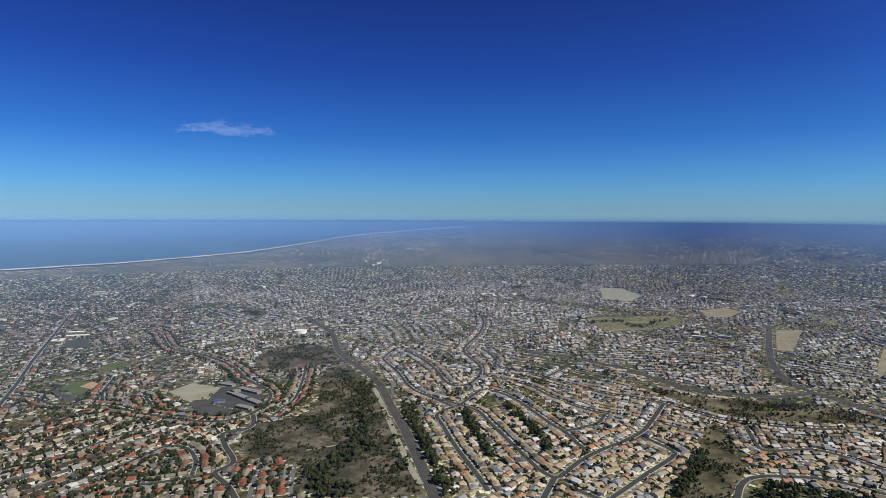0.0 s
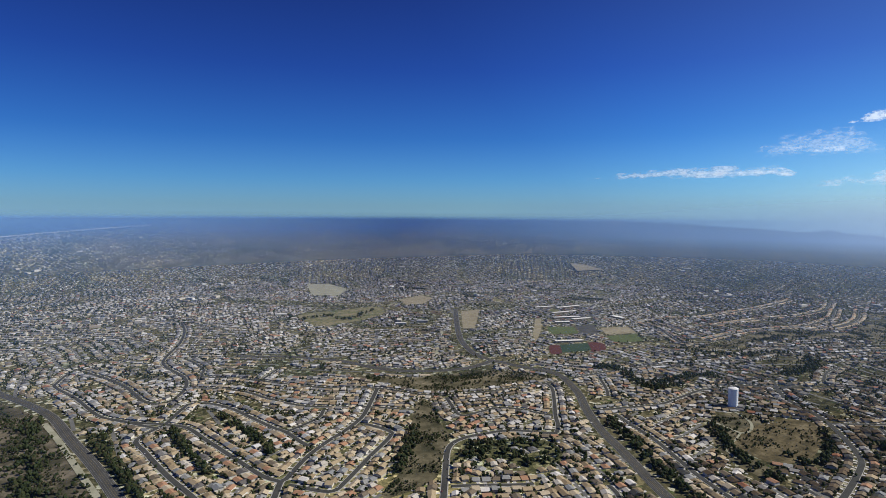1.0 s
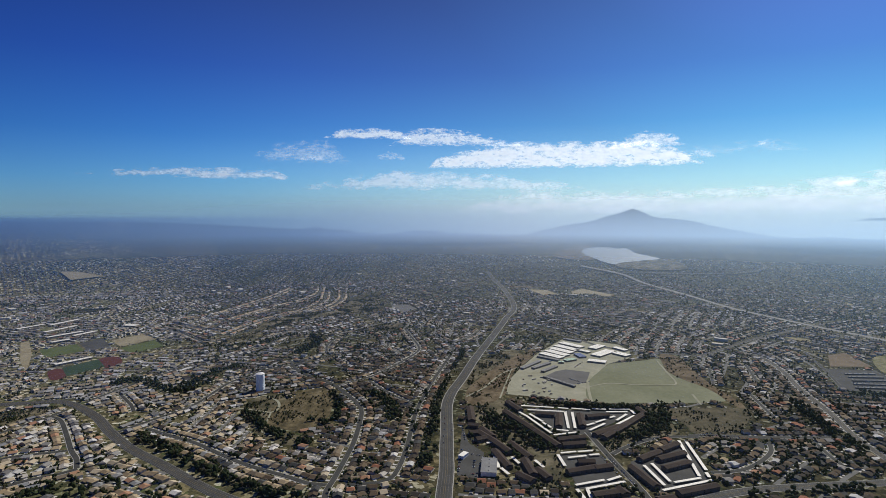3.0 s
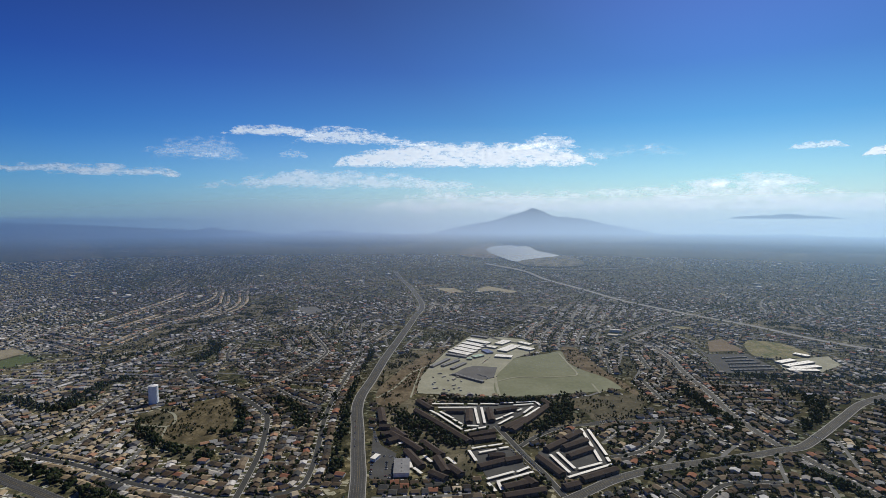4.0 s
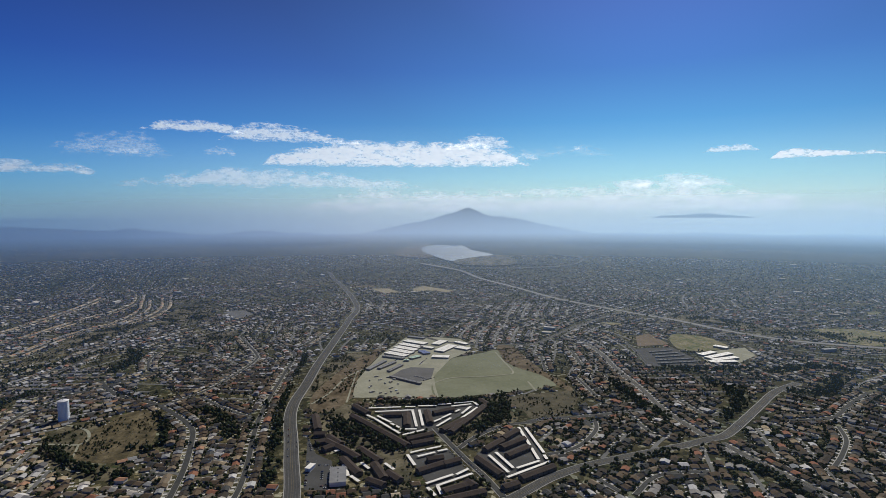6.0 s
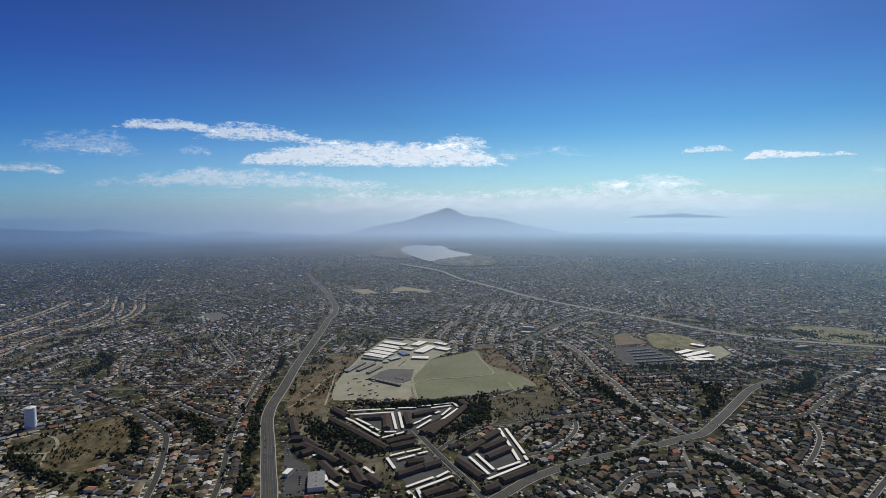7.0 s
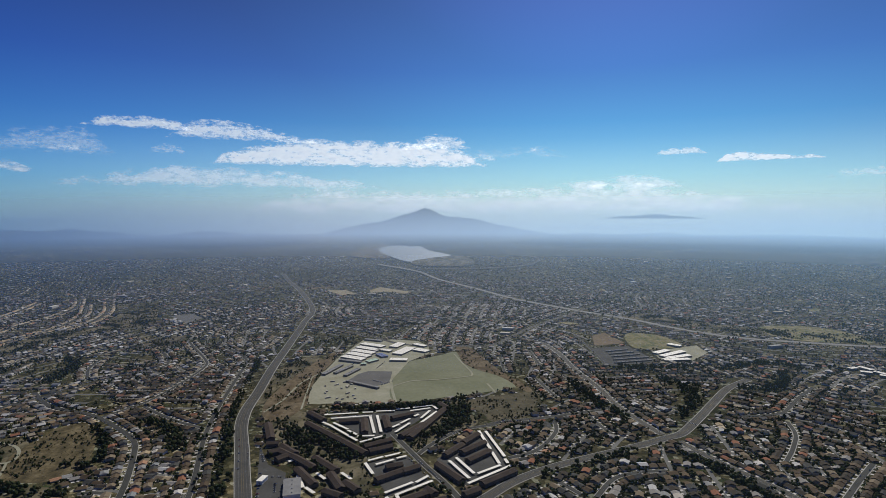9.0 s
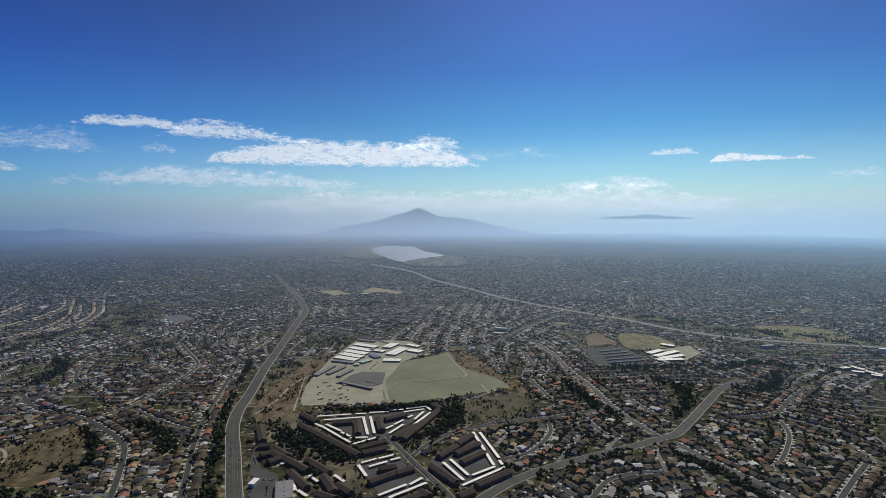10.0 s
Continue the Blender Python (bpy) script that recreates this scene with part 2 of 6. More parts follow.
AREAS = {
    "dirt_pad": ("dirt_yard", [(0.3, (0.25, 0.24, 0.165)), (0.5, (0.295, 0.29, 0.21)), (0.7, (0.345, 0.335, 0.25))], 0.02, 0.15),
    "field": ("sports_field", [(0.3, (0.155, 0.166, 0.100)), (0.5, (0.185, 0.194, 0.122)), (0.7, (0.215, 0.222, 0.145))], 0.008, 0.08),
    "court": ("court", [(0.3, (0.115, 0.115, 0.11)), (0.7, (0.155, 0.153, 0.145))], 0.03, 0.3),
    "asphalt_lot": ("car_park", [(0.3, (0.062, 0.062, 0.058)), (0.7, (0.098, 0.097, 0.09))], 0.03, 0.3),
    "brown_slope": ("bare_slope", [(0.32, (0.075, 0.058, 0.033)), (0.44, (0.118, 0.090, 0.052)), (0.56, (0.175, 0.138, 0.086)), (0.66, (0.115, 0.092, 0.055)), (0.78, (0.075, 0.062, 0.038))], 0.02, 0.1),
    "terrace": ("terraced_slope", [(0.3, (0.06, 0.058, 0.036)), (0.7, (0.135, 0.115, 0.072))], 0.03, 0.1),
    "brown_field": ("bare_field", [(0.3, (0.14, 0.108, 0.07)), (0.7, (0.20, 0.158, 0.105))], 0.02, 0.08),
    "park_grass": ("park_lawn", [(0.34, (0.09, 0.115, 0.045)), (0.5, (0.19, 0.175, 0.09)), (0.66, (0.27, 0.235, 0.14))], 0.02, 0.08),
    "hill_grass": ("hill_meadow", [(0.34, (0.052, 0.046, 0.025)), (0.46, (0.098, 0.080, 0.042)), (0.56, (0.14, 0.114, 0.062)), (0.70, (0.215, 0.178, 0.105))], 0.035, 0.2),
    "lawn": ("lawn", [(0.3, (0.075, 0.100, 0.038)), (0.7, (0.115, 0.135, 0.058))], 0.02, 0.1),
    "turf": ("turf_field", [(0.3, (0.034, 0.058, 0.036)), (0.7, (0.050, 0.076, 0.046))], 0.02, 0.1),
    "infield": ("infield", [(0.3, (0.36, 0.25, 0.14)), (0.7, (0.42, 0.30, 0.18))], 0.05, 0.2),
    "red_track": ("running_track", [(0.3, (0.085, 0.034, 0.030)), (0.7, (0.11, 0.046, 0.040))], 0.02, 0.2),
    "tan_field": ("dry_field", [(0.3, (0.22, 0.18, 0.11)), (0.5, (0.265, 0.235, 0.155)), (0.7, (0.31, 0.275, 0.19))], 0.02, 0.08),
    "brush": ("canyon_floor", [(0.36, (0.05, 0.05, 0.033)), (0.48, (0.085, 0.076, 0.050)), (0.58, (0.175, 0.150, 0.108)), (0.70, (0.07, 0.064, 0.04))], 0.014, 0.09),
    "scrub": ("scrub_slope", [(0.36, (0.058, 0.056, 0.032)), (0.5, (0.12, 0.106, 0.063)), (0.66, (0.21, 0.182, 0.118))], 0.018, 0.1),
}
for key, (nm, stops, big, small) in AREAS.items():
    M[key] = surface(nm, stops, big, small, 0.92, 0.35 if key in ("brush", "scrub", "hill_grass", "brown_slope", "terrace", "park_grass") else 0.14)


# ---- builders ----
def part(name, bm, material, parent=None, label=""):
    me = bpy.data.meshes.new(name)
    bm.to_mesh(me)
    bm.free()
    me.materials.append(M[material] if isinstance(material, str) else material)
    ob = new(name, me)
    if parent is not None:
        ob.parent = parent
    if label:
        ob["label"] = label
    return ob


def share(name, me, parent, m=None, label=""):
    """An object of its own on a mesh that alike parts share."""
    ob = new(name, me)
    ob.parent = parent
    if m is not None:
        ob.matrix_local = m
    if label:
        ob["label"] = label
    return ob


def mesh_np(name, verts, loops, totals, mats, index=None):
    """A mesh from arrays: places, the corners of all faces in a row, the corners of each, and its material."""
    me = bpy.data.meshes.new(name)
    verts, loops, totals = np.asarray(verts, np.float32), np.asarray(loops, np.int32).ravel(), np.asarray(totals, np.int32)
    me.vertices.add(len(verts))
    me.vertices.foreach_set("co", verts.ravel())
    me.loops.add(len(loops))
    me.loops.foreach_set("vertex_index", loops)
    me.polygons.add(len(totals))
    me.polygons.foreach_set("loop_start", np.concatenate([[0], np.cumsum(totals)[:-1]]).astype(np.int32))
    for m in mats:
        me.materials.append(M[m])
    if index is not None:
        me.polygons.foreach_set("material_index", np.asarray(index, np.int32))
    me.update(calc_edges=True)
    me.validate()
    me.shade_flat()
    return me


def box(bm, x0, x1, y0, y1, z0, z1, m=None):
    v = [bm.verts.new(c) for c in ((x0, y0, z0), (x1, y0, z0), (x1, y1, z0), (x0, y1, z0), (x0, y0, z1), (x1, y0, z1), (x1, y1, z1), (x0, y1, z1))]
    for f in ((0, 3, 2, 1), (4, 5, 6, 7), (0, 1, 5, 4), (1, 2, 6, 5), (2, 3, 7, 6), (3, 0, 4, 7)):
        bm.faces.new([v[i] for i in f])
    if m is not None:
        bmesh.ops.transform(bm, matrix=m, verts=v)
    return v


def gable(bm, x0, x1, y0, y1, z, rise, over=0.5, thick=0.22, hip=0.0, m=None):
    """A gabled or hipped roof with its ridge along x, its eaves over the walls and a fascia of some thickness."""
    a0, a1, b0, b1, ym = x0 - over, x1 + over, y0 - over, y1 + over, (y0 + y1) / 2
    low, v = z - 0.1, []
    for dz in (0.0, thick):
        v += [bm.verts.new(c) for c in ((a0, b0, low + dz), (a1, b0, low + dz), (a1, b1, low + dz), (a0, b1, low + dz))]
    v += [bm.verts.new((a0 + hip, ym, z + rise + thick)), bm.verts.new((a1 - hip, ym, z + rise + thick))]
    for f in ((0, 3, 2, 1), (0, 1, 5, 4), (2, 3, 7, 6), (4, 5, 9, 8), (6, 7, 8, 9), (1, 2, 6, 5), (3, 0, 4, 7), (5, 6, 9), (7, 4, 8)):
        bm.faces.new([v[i] for i in f])
    if m is not None:
        bmesh.ops.transform(bm, matrix=m, verts=v)


def smooth(points, step, closed=False):
    """A curve through the points, sampled about every step metres."""
    p = [np.array(q, float) for q in points]
    n, out = len(p), []
    for i in range(n if closed else n - 1):
        b, c = p[i], p[(i + 1) % n]
        a = p[i - 1] if (i or closed) else 2 * b - c
        d = p[(i + 2) % n] if (closed or i + 2 < n) else 2 * c - b
        k = max(2, int(np.hypot(*(c - b)) / step))
        for j in range(k):
            t = j / k
            out.append(0.5 * (2 * b + (c - a) * t + (2 * a - 5 * b + 4 * c - d) * t * t + (3 * b - a - 3 * c + d) * t ** 3))
    if not closed:
        out.append(p[-1])
    return np.array(out)


def ground_z(x, y):
    """The land lies level; a far rim is raised to fill the camera's view up to the horizon, lower towards the sun."""
    r = np.hypot(x, y)
    k = np.clip((np.degrees(np.arctan2(x, y)) - 45.0) / 30.0, 0.0, 1.0)
    return (1.0 - 0.30 * k * k * (3.0 - 2.0 * k)) * 385.0 * np.maximum(0.0, (r - 3700.0) / 1200.0) ** 1.5


def lift(x, y):
    """How far sheets lie over the coarse facets of the rising rim."""
    return 7.0 * np.clip((np.hypot(x, y) - 3600.0) / 300.0, 0.0, 1.0)


# ---- the plan, kept as a grid of 4 m cells ----
CELL, REACH = 4.0, 5000.0
SIZE = int(2 * REACH / CELL)
plan = np.zeros((SIZE, SIZE), np.uint8)      # 0 free, 1 road, 2 building, 3 open ground, 4 bushes
ROAD, BUILT, OPEN, BUSHES, SPARSE, GROVE = 1, 2, 3, 4, 5, 6


def cell(x, y):
    return (np.clip(((np.asarray(x) + REACH) / CELL).astype(int), 0, SIZE - 1), np.clip(((np.asarray(y) + REACH) / CELL).astype(int), 0, SIZE - 1))


def mark_disc(x, y, r, value):
    k = int(r / CELL) + 1
    i, j = cell(x, y)
    for di in range(-k, k + 1):
        for dj in range(-k, k + 1):
            if (di * di + dj * dj) * CELL * CELL <= r * r + CELL:
                plan[np.clip(i + di, 0, SIZE - 1), np.clip(j + dj, 0, SIZE - 1)] = value


def mark_free(line, r, value):
    """Mark what is still free round the points of a line."""
    k = int(r / CELL) + 1
    i, j = cell(line[:, 0], line[:, 1])
    for di in range(-k, k + 1):
        for dj in range(-k, k + 1):
            if (di * di + dj * dj) * CELL * CELL <= r * r + CELL:
                a, b = np.clip(i + di, 0, SIZE - 1), np.clip(j + dj, 0, SIZE - 1)
                ok = plan[a, b] == 0
                plan[a[ok], b[ok]] = value


def mark_polygon(poly, value):
    lo, hi = poly.min(0), poly.max(0)
    xs, ys = np.arange(lo[0], hi[0], CELL), np.arange(lo[1], hi[1], CELL)
    if not len(xs) or not len(ys):
        return
    gx, gy = np.meshgrid(xs, ys, indexing="ij")
    inside = np.zeros(gx.shape, bool)
    for (ax, ay), (bx, by) in zip(poly, np.roll(poly, -1, 0)):
        if ay != by:
            inside ^= ((ay > gy) != (by > gy)) & (gx < (bx - ax) * (gy - ay) / (by - ay) + ax)
    i, j = cell(gx[inside], gy[inside])
    free = plan[i, j] != ROAD
    plan[i[free], j[free]] = value


# ---- the ground ----
def make_ground():
    rings = [0, 60, 150, 300, 500, 800, 1200, 1700, 2300, 3000, 3400, 3700, 3800, 3900, 4000, 4100, 4200, 4300, 4400, 4500, 4600, 4700, 4800, 4900]
    n = 192
    verts, loops, totals = [(0, 0, 0)], [], []
    for r in rings[1:]:
        for k in range(n):
            a = 2 * math.pi * k / n
            x, y = r * math.sin(a), r * math.cos(a)
            verts.append((x, y, float(ground_z(x, y))))
    for k in range(n):
        loops += [0, 1 + (k + 1) % n, 1 + k]
        totals.append(3)
    for i in range(len(rings) - 2):
        for k in range(n):
            a, b = 1 + i * n + k, 1 + i * n + (k + 1) % n
            loops += [a, b, b + n, a + n]
            totals.append(4)
    ob = new("ground", mesh_np("ground", verts, loops, totals, ["ground"]))
    tagged(ob, "dry brown and olive ground reaching the hazy horizon", "ground", kind="structure")


make_ground()

LEVEL = [0.0]
clear_strip = np.zeros((SIZE, SIZE), bool)      # strips kept clear along wide roads, so these show in the camera's view
TRACTS = []      # (kind, sampled line, width)


def ribbon(line, left, right, z):
    """A strip along a line, between two distances to its side."""
    d = np.gradient(line, axis=0)
    nrm = np.stack([-d[:, 1], d[:, 0]], 1) / np.maximum(np.hypot(d[:, 0], d[:, 1]), 1e-6)[:, None]
    a, b = line + nrm * left, line + nrm * right
    v = np.concatenate([np.column_stack([a, ground_z(a[:, 0], a[:, 1]) + lift(a[:, 0], a[:, 1]) + z]), np.column_stack([b, ground_z(b[:, 0], b[:, 1]) + lift(b[:, 0], b[:, 1]) + z])])
    n = len(line)
    i = np.arange(n - 1)
    return v, np.stack([i, i + n, i + n + 1, i + 1], 1).ravel()[::1], np.full(n - 1, 4)


def up(me):
    """Turn a sheet's faces upwards."""
    if len(me.polygons) and me.polygons[0].normal.z < 0:
        me.flip_normals()
    return me


def mark_clear_strip(line, r):
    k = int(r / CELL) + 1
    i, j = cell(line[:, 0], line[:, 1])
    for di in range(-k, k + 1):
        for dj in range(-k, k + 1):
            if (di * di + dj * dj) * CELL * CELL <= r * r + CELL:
                clear_strip[np.clip(i + di, 0, SIZE - 1), np.clip(j + dj, 0, SIZE - 1)] = True


def street(width, lots, *points):
    """A street with pavements on both sides; lots: what stands along it."""
    LEVEL[0] += 0.006
    z = LEVEL[0]
    r = np.hypot(points[0][0], points[0][1])
    line = smooth(points, 7.0 if r < 1500 else 25.0)
    wide = width >= 11.1
    ob = new("road", up(mesh_np("road", *ribbon(line, width / 2, -width / 2, 0.55 + z), ["freeway" if width > 25.2 else ("old_asphalt" if wide else "asphalt")])))
    tagged(ob, "wide worn asphalt road with lane lines" if wide else "narrow dark asphalt residential street", "road", kind="structure")
    for s in (1, -1):
        me = up(mesh_np("pavement", *ribbon(line, s * (width / 2 + (1.5 if r < 1600 else 0.7)), s * (width / 2 - 0.3), 0.20 + z * 0.5), ["pavement"]))
        share("pavement", me, ob, None, "pale concrete pavement")
    if wide and width < 25.2:
        for off, key in ((-width / 4, "paint"), (width / 4, "paint"), (-width / 2 + 1.6, "paint"), (width / 2 - 1.6, "paint"), (-1.5, "yellow"), (1.5, "yellow")):
            me = up(mesh_np("lane_line", *ribbon(line, off + 0.11, off - 0.11, 0.64 + z), [key]))
            share("lane_line", me, ob)
    mark_disc(line[:, 0], line[:, 1], width / 2 + 2.5, ROAD)
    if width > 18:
        mark_clear_strip(line, width / 2 + 8.0)
    if lots != "none":
        TRACTS.append((lots, line, width))


AREA_LABELS = {"dirt_yard": "pale bare dirt building yard", "sports_field": "wide khaki dry grass sports field", "car_park": "grey asphalt car park", "court": "pale grey asphalt schoolyard court",
               "bare_slope": "bare brown earth slope", "terraced_slope": "terraced dry slope with scrub", "bare_field": "bare brown earth field",
               "park_lawn": "patchy dry and green park grass", "hill_meadow": "dry golden brown hilltop grass", "lawn": "bright green mown lawn",
               "turf_field": "dark green stadium turf", "infield": "tan baseball infield", "running_track": "red running track surface",
               "dry_field": "tan dry open field", "canyon_floor": "dark brushy canyon with bare patches", "scrub_slope": "scrubby slope with dry grass"}


def area(kind, *points):
    """An open patch of ground with a rounded outline."""
    LEVEL[0] += 0.003
    line = smooth(points, 12.0, True) if kind in ("brush", "scrub", "water", "park_grass", "hill_grass", "brown_slope", "terrace", "field", "red_track") else np.array(points, float)
    low = kind in ("brush", "scrub", "brown_slope", "terrace", "hill_grass")
    bm = bmesh.new()
    vs = [bm.verts.new((x, y, float(ground_z(x, y) + lift(x, y)) + (0.03 if low else 0.10) + LEVEL[0] * 0.3)) for x, y in line]
    f = bm.faces.new(vs)
    if f.normal.z < 0:
        f.normal_flip()
    bmesh.ops.triangulate(bm, faces=[f])
    name = "lake" if kind == "water" else AREAS[kind][0]
    ob = part(name, bm, kind)
    tagged(ob, "calm pale blue reservoir water" if kind == "water" else AREA_LABELS[name], "lake" if kind == "water" else "ground", kind="structure")
    mark_polygon(line, BUSHES if kind in ("brush", "scrub") else (SPARSE if kind in ("hill_grass", "terrace", "brown_slope") else OPEN))


def track(width, *points):
    """A bare dirt track."""
    LEVEL[0] += 0.004
    line = smooth(points, 7.0)
    ob = new("dirt_track", up(mesh_np("dirt_track", *ribbon(line, width / 2, -width / 2, 0.22 + LEVEL[0]), ["dirt_pad"])))
    tagged(ob, "pale bare dirt track through dry grass", "path", kind="structure")


def polar_place(az, r):
    return r * math.sin(radians(az)), r * math.cos(radians(az))


def far_r(el):
    """How far out the land is seen at that angle from the eye."""
    lo, hi = 2500.0, 4890.0
    for _ in range(40):
        m = (lo + hi) / 2
        if math.degrees(math.atan2(float(ground_z(0.0, m)) - 430, m)) < el:
            lo = m
        else:
            hi = m
    return lo


def make_sea():
    coast = [(-60, -4.6), (-38, -4.55), (-30, -4.35), (-24, -4.0), (-19, -3.6), (-14, -2.9), (-11, -2.4), (-9, -2.1), (-7, -1.9), (-4, -1.65), (-1, -1.4), (2, -1.2)]
    az = np.linspace(-60, 2, 125)
    near = [far_r(e) for e in np.interp(az, [c[0] for c in coast], [c[1] for c in coast])]
    verts, loops, totals, n = [], [], [], 12
    for a, r0 in zip(az, near):
        for k in range(n + 1):
            r = r0 + (4896 - r0) * k / n
            x, y = polar_place(a, r + 6 * math.sin(a * 5) * (k == 0))
            verts.append((x, y, float(ground_z(x, y)) + 9.0))
    for i in range(len(az) - 1):
        for k in range(n):
            q = i * (n + 1) + k
            loops += [q, q + n + 1, q + n + 2, q + 1]
            totals.append(4)
    strip, sand_loops, sand_totals = [], [], []
    for i, (a, r0) in enumerate(zip(az, near)):
        for d in (-10 - 9 * noise.noise(Vector((a * 0.9, 2.0, 0.0))), 7):
            x, y = polar_place(a, r0 + d)
            strip.append((x, y, float(ground_z(x, y)) + 10.5))
        if i:
            sand_loops += [2 * i - 2, 2 * i, 2 * i + 1, 2 * i - 1]
            sand_totals.append(4)
    tagged(new("beach", up(mesh_np("beach", strip, sand_loops, sand_totals, ["sand"]))), "pale sand beach along the bay", "beach", kind="structure")
    rim = [polar_place(a, r) for a, r in zip(az, near)] + [polar_place(a, 4990) for a in az[::-1]]
    mark_polygon(np.array(rim), OPEN)
    ob = new("sea", up(mesh_np("sea", verts, loops, totals, ["sea"])))
    tagged(ob, "dark blue calm ocean bay under haze", "sea", kind="structure")


make_sea()


BELTS, BLOCKS, CAR_ROWS = [], [], []


def cars(count, turn, a, b):
    CAR_ROWS.append((count, turn, a, b))



def belt(width, count, *points):
    line = smooth(points, 5.0)
    BELTS.append((width, count, line))
    near = line[np.array([plan[cell(*q)] == 0 for q in line])]
    if len(near):
        mark_free(near, width * 0.38, GROVE)


def block(kind, width, height, a, b):
    BLOCKS.append((kind, width, height, a, b))
    line = smooth((a, b), 4.0)
    mark_disc(line[:, 0], line[:, 1], width / 2 + 1, BUILT)



# ---- streets, open ground and buildings of the plan ----
# wide roads
street(20.2, "none", (-582, 2380), (-485, 2219), (-407, 2061), (-342, 1821), (-295, 1705), (-216, 1563), (-162, 1443), (-120, 1286), (-71, 1112), (-13, 869), (10, 790))
street(20.2, "none", (265, 1811), (322, 1768), (396, 1731), (461, 1669), (540, 1584), (583, 1489), (642, 1418), (720, 1375), (812, 1355), (894, 1376), (936, 1395))
street(20.2, "none", (1301, 2231), (1083, 1849), (975, 1637), (922, 1465), (941, 1351), (974, 1268), (1002, 1186), (944, 1047), (870, 936), (811, 834), (769, 737), (717, 627), (692, 564), (679, 512), (680, 431))
street(23.9, "none", (682, 217), (767, 235), (854, 250), (940, 269), (1043, 291), (1170, 319), (1270, 329), (1398, 327), (1608, 328), (1852, 322), (2184, 314), (2309, 313), (2550, 305), (2858, 351), (3466, 487), (3912, 623))
street(18.4, "none", (765, -56), (813, -113), (861, -172), (903, -251), (941, -359), (971, -450), (994, -507), (1011, -550), (1078, -625), (1173, -724), (1264, -821), (1329, -924))
street(13.2, "tract", (976, -523), (903, -538), (835, -557), (774, -577), (732, -582))
street(12.4, "tract", (1009, -508), (1094, -499), (1190, -496), (1313, -507), (1479, -510), (1667, -527), (1815, -519), (1891, -470))
street(25.5, "none", (4153, -21), (3980, -261), (3796, -369), (3356, -530), (2854, -668), (2685, -735), (2372, -896), (2181, -1012), (1941, -1112), (1798, -1222), (1718, -1345), (1579, -1629))
street(14.7, "none", (3962, -278), (4008, -363), (3970, -755), (3976, -1065), (4058, -1201), (4169, -1198), (4276, -1035), (4381, -1047))
street(14.7, "none", (2166, 216), (2017, 62), (1871, -38), (1817, -143), (1800, -284), (1812, -356), (2071, -558), (2235, -713), (2468, -944))
street(9.6, "tract", (-766, 876), (-779, 893), (-858, 1013), (-973, 1192), (-1096, 1431), (-1232, 1681), (-1412, 2034), (-1614, 2425))
# residential streets
street(8.8, "town", (-1034, 1342), (-971, 1324), (-901, 1279), (-836, 1274), (-765, 1269), (-680, 1229), (-599, 1199), (-525, 1178), (-459, 1179), (-418, 1226), (-411, 1322), (-438, 1391), (-520, 1482), (-609, 1612), (-737, 1736), (-885, 1825), (-1023, 2031), (-1091, 2103))
street(7.2, "town", (-800, 1305), (-840, 1376), (-879, 1492))
street(9.6, "none", (-415, 1217), (-396, 1157), (-411, 1122), (-439, 1108), (-413, 1051), (-372, 984), (-378, 954), (-386, 934), (-347, 890), (-310, 835))
street(8.0, "town", (-386, 934), (-421, 918), (-466, 900), (-522, 885))
street(7.2, "town", (-421, 927), (-441, 987), (-480, 1037), (-519, 1047), (-536, 1022), (-560, 963), (-583, 918))
street(6.4, "town", (-597, 1167), (-626, 1121), (-665, 1049), (-698, 995), (-757, 946))
street(6.4, "town", (-719, 1209), (-778, 1163), (-810, 1091), (-842, 1049))
street(6.4, "town", (-819, 949), (-794, 911), (-773, 891), (-729, 885))
street(7.2, "town", (-717, 1339), (-648, 1247))
street(6.4, "town", (-371, 1206), (-364, 1262), (-353, 1333), (-375, 1502), (-386, 1564))
street(6.4, "town", (-560, 1608), (-502, 1585), (-436, 1578), (-381, 1618), (-317, 1660))
street(8.0, "tract", (28, 1270), (-27, 1341), (-78, 1411), (-127, 1563), (-177, 1689), (-178, 1735), (-148, 1848), (-93, 1886))
street(8.8, "tract", (-135, 1838), (-71, 1721), (-24, 1604), (10, 1467), (50, 1431), (85, 1481), (107, 1555), (108, 1636), (81, 1741), (69, 1825), (90, 1919), (134, 2068), (166, 2270), (171, 2447))
street(8.8, "tract", (-58, 1379), (-10, 1328), (41, 1289), (80, 1246), (105, 1163), (138, 1054), (167, 959), (189, 922))
street(8.8, "tract", (41, 1286), (28, 1274), (-11, 1224), (2, 1154), (29, 1038), (59, 937), (74, 877))
street(9.6, "tract", (156, 849), (189, 922), (199, 928), (250, 991), (301, 1039), (352, 1077), (407, 1128), (445, 1182), (517, 1298))
street(8.8, "tract", (197, 906), (232, 866), (254, 852), (281, 872), (350, 940), (422, 1009), (431, 1039), (404, 1095))
street(8.8, "tract", (44, 1291), (79, 1366), (104, 1401), (147, 1373), (179, 1319), (205, 1245), (231, 1168), (249, 1129), (263, 1061), (275, 1029))
street(8.0, "tract", (252, 1130), (300, 1155), (333, 1179), (355, 1217))
street(8.0, "tract", (103, 1530), (156, 1503), (224, 1438), (262, 1358), (299, 1294), (331, 1257), (375, 1228), (439, 1194), (505, 1143))
street(8.0, "tract", (135, 1827), (154, 1755), (163, 1679), (152, 1619), (224, 1564), (293, 1492), (357, 1419), (421, 1361), (517, 1308), (563, 1253), (595, 1208), (635, 1181), (693, 1164), (758, 1148), (837, 1146), (918, 1134), (958, 1135))
